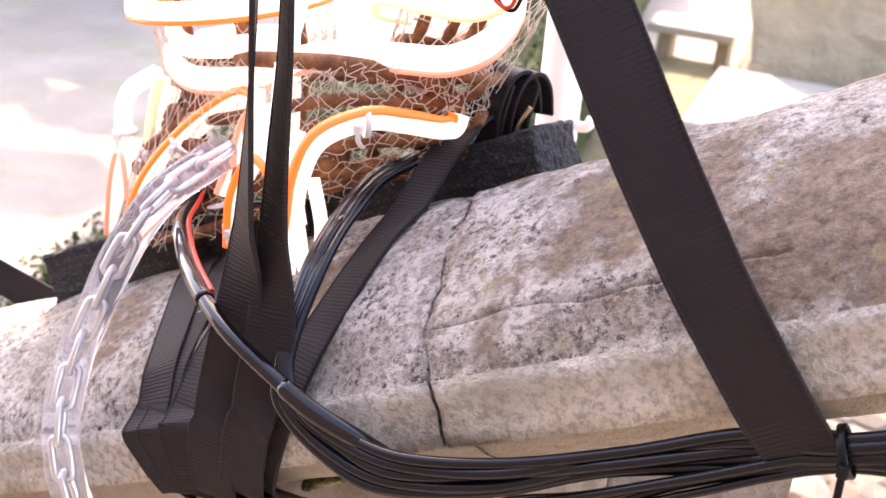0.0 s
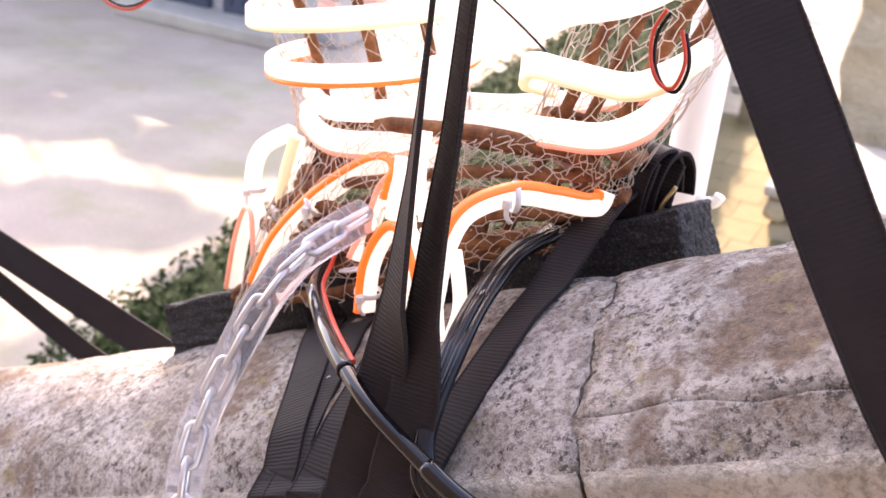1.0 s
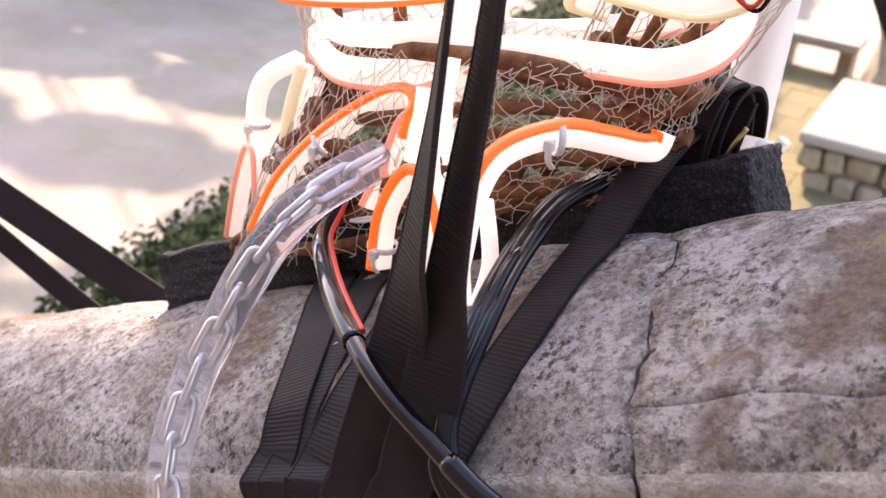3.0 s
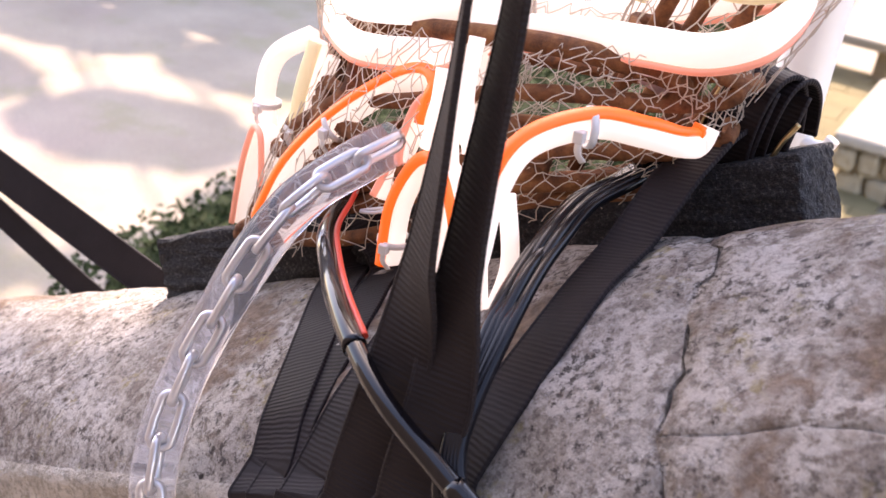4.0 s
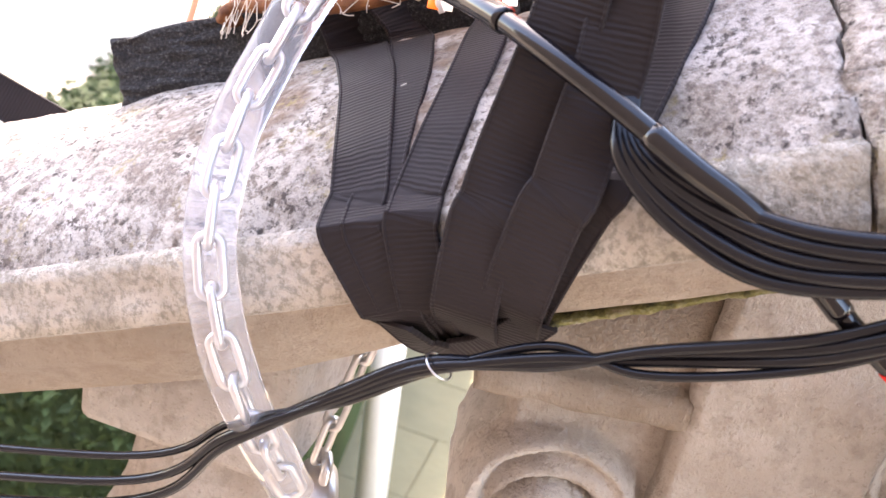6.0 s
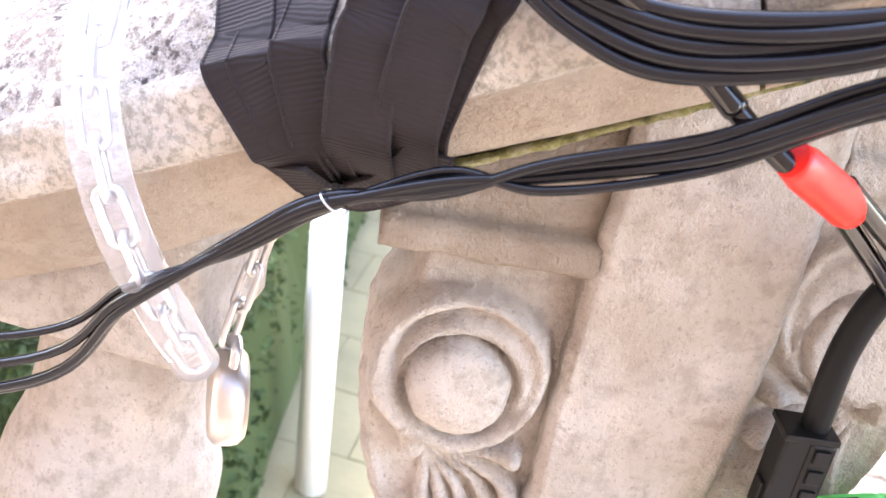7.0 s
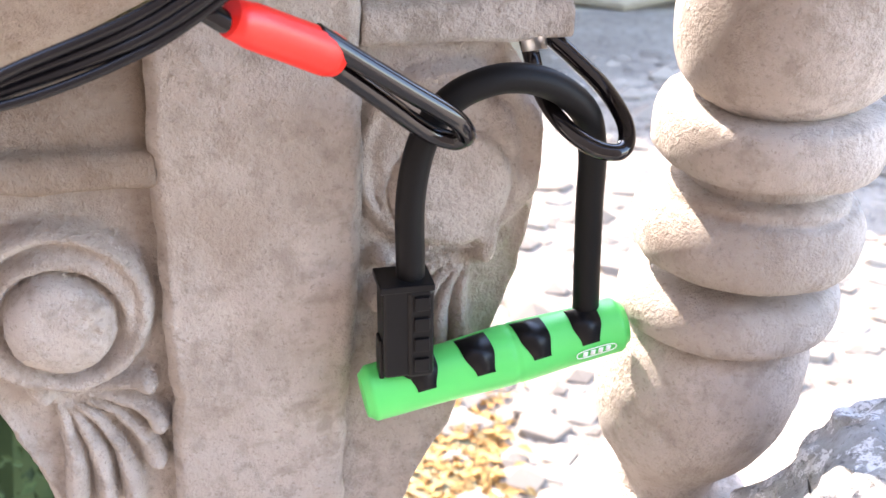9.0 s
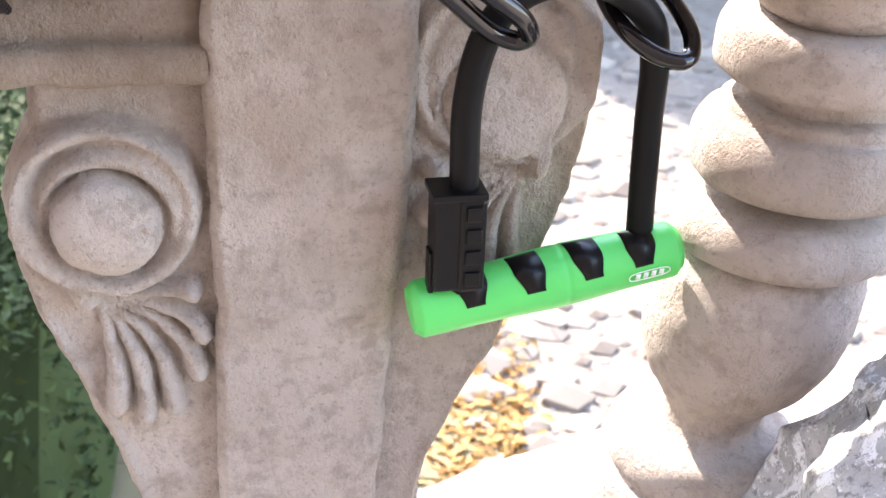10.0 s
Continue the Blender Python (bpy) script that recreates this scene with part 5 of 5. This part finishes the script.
# white poles behind the balustrade
for x, y, r, nub, tall, lean in ((-0.084, 0.55, 0.0235, True, 1.9, 0.0), (-0.553, 1.7, 0.042, False, 0.2, -0.072)):
    z0 = GZ
    pole = thing("white_pole", "white painted metal pole standing behind the balustrade", "pole", "white poles")
    bm = bmesh.new()
    lathe(bm, [(r, z0), (r, tall), (r * 0.7, tall + 0.008), (0.001, tall + 0.01)], (x, y, 0), 24)
    for v in bm.verts:
        v.co.x += lean * (v.co.z - z0)
    part("tube", bm, POLE, pole)
    bm = bmesh.new()
    lathe(bm, [(r * 2.2, z0), (r * 2.2, z0 + 0.012), (r * 1.05, z0 + 0.02)], (x, y, 0), 24)
    part("foot_plate", bm, POLE, pole)
    if nub:
        bm = bmesh.new()
        tube(bm, [V(x + 0.015, 0.54, 1.012), V(x + 0.036, 0.535, 1.014), V(x + 0.042, 0.535, 1.024)], 0.006, 10, 6)
        part("clamp_screw", bm, POLE, pole, "white clamp screw")

# pale gravel bed behind the upper balusters
bm = bmesh.new()
bmesh.ops.create_grid(bm, x_segments=90, y_segments=110, size=1.0)
for v in bm.verts:
    x, y = 2.3 + v.co.x * 2.25, 3.6 + v.co.y * 2.85
    edge = 0.25 * noise.noise(V(y * 1.3, 4.0, 0))
    v.co = V(x + edge * (1 if x < 0.3 else 0), y, GZ + 0.006 + 0.012 * noise.noise(V(x, y, 0) * 3) ** 2 + 0.01 * max(0, noise.noise(V(x, y, 3) * 9)))
tagged(finish("gravel_bed", bm, GRAVEL), "pale sandy gravel bed with grey-brown stones", "gravel", kind="structure")

# pebbles and dry leaves on the ground behind the upper balusters
random.seed(5)
bm = bmesh.new()
for _ in range(1500):
    x, y = random.uniform(0.1, 3.2), random.uniform(0.9, 5.5)
    s = random.uniform(0.012, 0.05) if random.random() < 0.85 else random.uniform(0.05, 0.1)
    vs = bmesh.ops.create_icosphere(bm, subdivisions=1, radius=s)["verts"] if len(bm.verts) < 60000 else []
    for v in vs:
        v.co = V(v.co.x * 1.2, v.co.y, v.co.z * 0.6) + noise.noise_vector(v.co * 40 + V(x, y, 0)) * s * 0.3 + V(x, y, GZ + 0.003)
tagged(finish("pebbles", bm, PEBBLE), "pale pebbles and stone chips scattered on the ground", "pebbles", kind="stuff")
bm = bmesh.new()
leaves(bm, [V(random.gauss(0.22, 0.075), random.gauss(1.8, 0.32), GZ + random.uniform(0.005, 0.04)) for _ in range(1800)], 0.045, 2.0)
tagged(finish("leaf_litter", bm, LITTER), "drift of dry orange-brown leaves on the ground", "leaf litter", kind="stuff")

# facade across the yard
facade = thing("building", "grey rendered building with dark blue doors across the yard", "building")
bm = bmesh.new()
box(bm, (-14, 6.9, GZ), (-4.55, 7.4, 1.9), None, 0.02)
part("wall", bm, GREYWALL, facade)
for x0, x1 in ((-6.35, -5.85), (-5.7, -5.2), (-8.6, -8.0), (-10.0, -9.2)):
    bm = bmesh.new()
    box(bm, (x0, 6.84, GZ + 0.12), (x1, 6.9, GZ + 2.3), None, 0.01)
    for i in range(4):
        w = (x1 - x0) / 4
        box(bm, (x0 + w * i + 0.02, 6.825, GZ + 0.2), (x0 + w * (i + 1) - 0.02, 6.845, GZ + 2.2), None, 0.006)
    part("door", bm, BLUE, facade, "dark blue boarded door")
bm = bmesh.new()
box(bm, (-6.6, 6.45, GZ), (-4.75, 6.9, GZ + 0.12), None, 0.02)
part("doorstep", bm, PALE, facade, "pale stone doorstep")
# pale fence beyond the hedge
fence = thing("fence", "pale grey slatted fence beyond the hedge", "fence")
for i in range(24):
    bm = bmesh.new()
    box(bm, (-5.5 + i * 0.14, 13.0, GZ), (-5.4 + i * 0.14, 13.04, GZ + 1.5), None, 0.004)
    part("slat", bm, GREYWALL, fence)
# sunlit slabs and rubble wall uphill
bm = bmesh.new()
box(bm, (-0.6, 5.16, GZ), (0.7, 6.2, -0.53), None, 0.02)
low_wall = thing("low_wall", "low mossy rubble wall under a sunlit pale slab", "wall", kind="structure")
part("core", bm, TANROCK, low_wall)
bm = bmesh.new()
box(bm, (-0.66, 5.06, -0.53), (0.75, 6.25, -0.46), None, 0.02)
roughen(bm, 0.01, 6)
part("top_slab", bm, PALE, low_wall, "sunlit pale stone slab")
random.seed(8)
for j in range(2):
    x = -0.6 - 0.05 * j
    while x < 0.55:
        w = random.uniform(0.12, 0.26)
        bm = bmesh.new()
        box(bm, (x, 5.09 + random.uniform(-0.02, 0.02), GZ + 0.135 * j), (x + w - 0.012, 5.2, GZ + 0.125 + 0.135 * j), None, 0.03, 2)
        roughen(bm, 0.02, 9)
        part("stone", bm, TANROCK, low_wall)
        x += w
bench = thing("stone_bench", "pale stone slab bench at the end of the path", "bench")
bm = bmesh.new()
box(bm, (-1.36, 7.2, -0.56), (-0.72, 7.6, -0.49), None, 0.015)
part("seat", bm, PALE, bench)
for x in (-1.28, -0.85):
    bm = bmesh.new()
    box(bm, (x, 7.28, GZ), (x + 0.1, 7.55, -0.56), None, 0.01)
    part("support", bm, TANROCK, bench)
bm = bmesh.new()
box(bm, (-0.55, 6.5, GZ), (12, 7.2, 3.5), None, 0.05)
bmesh.ops.subdivide_edges(bm, edges=list(bm.edges), cuts=24, use_grid_fill=True)
roughen(bm, 0.15, 1.6)
roughen(bm, 0.05, 5)
tagged(finish("rubble_wall", bm, TANROCK), "tan rubble stone retaining wall with greenery", "wall", kind="structure")

# mossy paver path
path = thing("path", "mossy yellow-green paver path behind the balustrade", "path", kind="structure")
random.seed(31)
mesh = None
for j in range(22):
    for i in range(-1, 3):
        bm = bmesh.new()
        x, y = -0.62 + i * 0.3 + (0.15 if j % 2 else 0) - 0.045 * j, 0.62 + j * 0.31
        box(bm, (x, y, GZ), (x + 0.298, y + 0.308, GZ + 0.03 + random.uniform(0, 0.003)), None, 0.003, 1)
        part("paver", bm, PAVER, path)
# unseen dark plank wall, added behind the camera to dim the front faces
bm = bmesh.new()
box(bm, (-9, -2.6, GZ), (3.0, -2.3, 4.6), None, 0.02)
for i in range(60):
    box(bm, (-9 + i * 0.2, -2.32, GZ), (-8.81 + i * 0.2, -2.28, 4.6))
tagged(finish("light_blocker_south", bm, TIMBER), "unseen dark plank wall added to cut light from the front", "wall", kind="structure")

# trees out of view, placed so their crowns shade the balustrade and the yard
def shade_tree(label, base, top, clumps, count, size, seed):
    tree = thing("tree", label, "tree", "trees beside the yard")
    mid = base.lerp(top, 0.5) + V(-0.3, 0, 0.3)
    bm = bmesh.new()
    tube(bm, [base, base + V(0.05, 0, 1.2), mid, top], 0.15, 12, 6, size=lambda t: 1.2 - 0.8 * t)
    for c, *_ in clumps:
        tube(bm, [mid.lerp(top, 0.6), (mid + c) / 2 + V(0, 0, 0.2), c], 0.04, 7, 4, size=lambda t: 1 - 0.7 * t)
    part("trunk", bm, BARK, tree)
    random.seed(seed)
    bm = bmesh.new()
    pts = []
    for c, ex, ey, ez in clumps:
        for _ in range(count):
            p = V(random.gauss(0, 1), random.gauss(0, 1), random.gauss(0, 1)).normalized() * random.random() ** 0.4
            pts.append(c + ex * p.x + ey * p.y + ez * p.z)
    leaves(bm, pts, size, 0.4)
    part("crown", bm, TREELEAF, tree)


def above(x, y, s):
    """The place s metres towards the sun from a spot at height zero."""
    return V(x, y, 0) + SUN_TO * s


row = []
for i in range(7):
    t = i / 6
    row.append((above(0.36 + 1.15 * t, -0.86 - 0.425 * t, 7.3 + 0.25 * math.sin(i * 2.1)), V(0.26, 0, 0), V(0, 0.34 + 0.04 * math.sin(i * 3), 0), V(0, 0, 0.2)))
shade_tree("leafy tree beside the stair", V(-6.6, 3.2, GZ), row[0][0] + V(-0.3, 0, 0), row, 1500, 0.08, 9)
row = []
for i in range(16):
    x, y = -6.6 + 1.05 * (i % 5), 2.0 + 1.1 * (i // 5)
    row.append((above(x - 0.67 + 0.3 * math.sin(i * 5.1), y + 0.68 + 0.3 * math.cos(i * 3.3), 8.5 + 0.5 * math.sin(i)), V(0.62, 0.25, 0), V(-0.1, 0.3, 0), V(0, 0, 0.3)))
# invented clumps that keep sun off the near hedge and front-left ground
blocker_clumps = []
for i in range(12):
    blocker_clumps.append((above(-0.35 - 0.36 * (i % 4), 0.72 + 0.36 * (i // 4), 8.0 + 0.3 * math.sin(i * 1.7)), V(0.28, 0, 0), V(0, 0.26, 0), V(0, 0, 0.2)))
for i in range(8):
    blocker_clumps.append((above(-1.5 - 0.6 * (i % 4), -0.95 + 0.6 * (i // 4), 8.4 + 0.3 * math.sin(i * 2.3)), V(0.42, 0, 0), V(0, 0.36, 0), V(0, 0, 0.25)))
shade_tree("unseen leafy crown added to shade the hedge and front ground", V(-8.2, 5.6, GZ), blocker_clumps[0][0] + V(-0.4, 0, 0.2), blocker_clumps, 900, 0.09, 14)
shade_tree("leafy tree behind the building", V(-11.5, 9.5, GZ), above(-5.5, 4.0, 8.0), row, 1300, 0.16, 12)
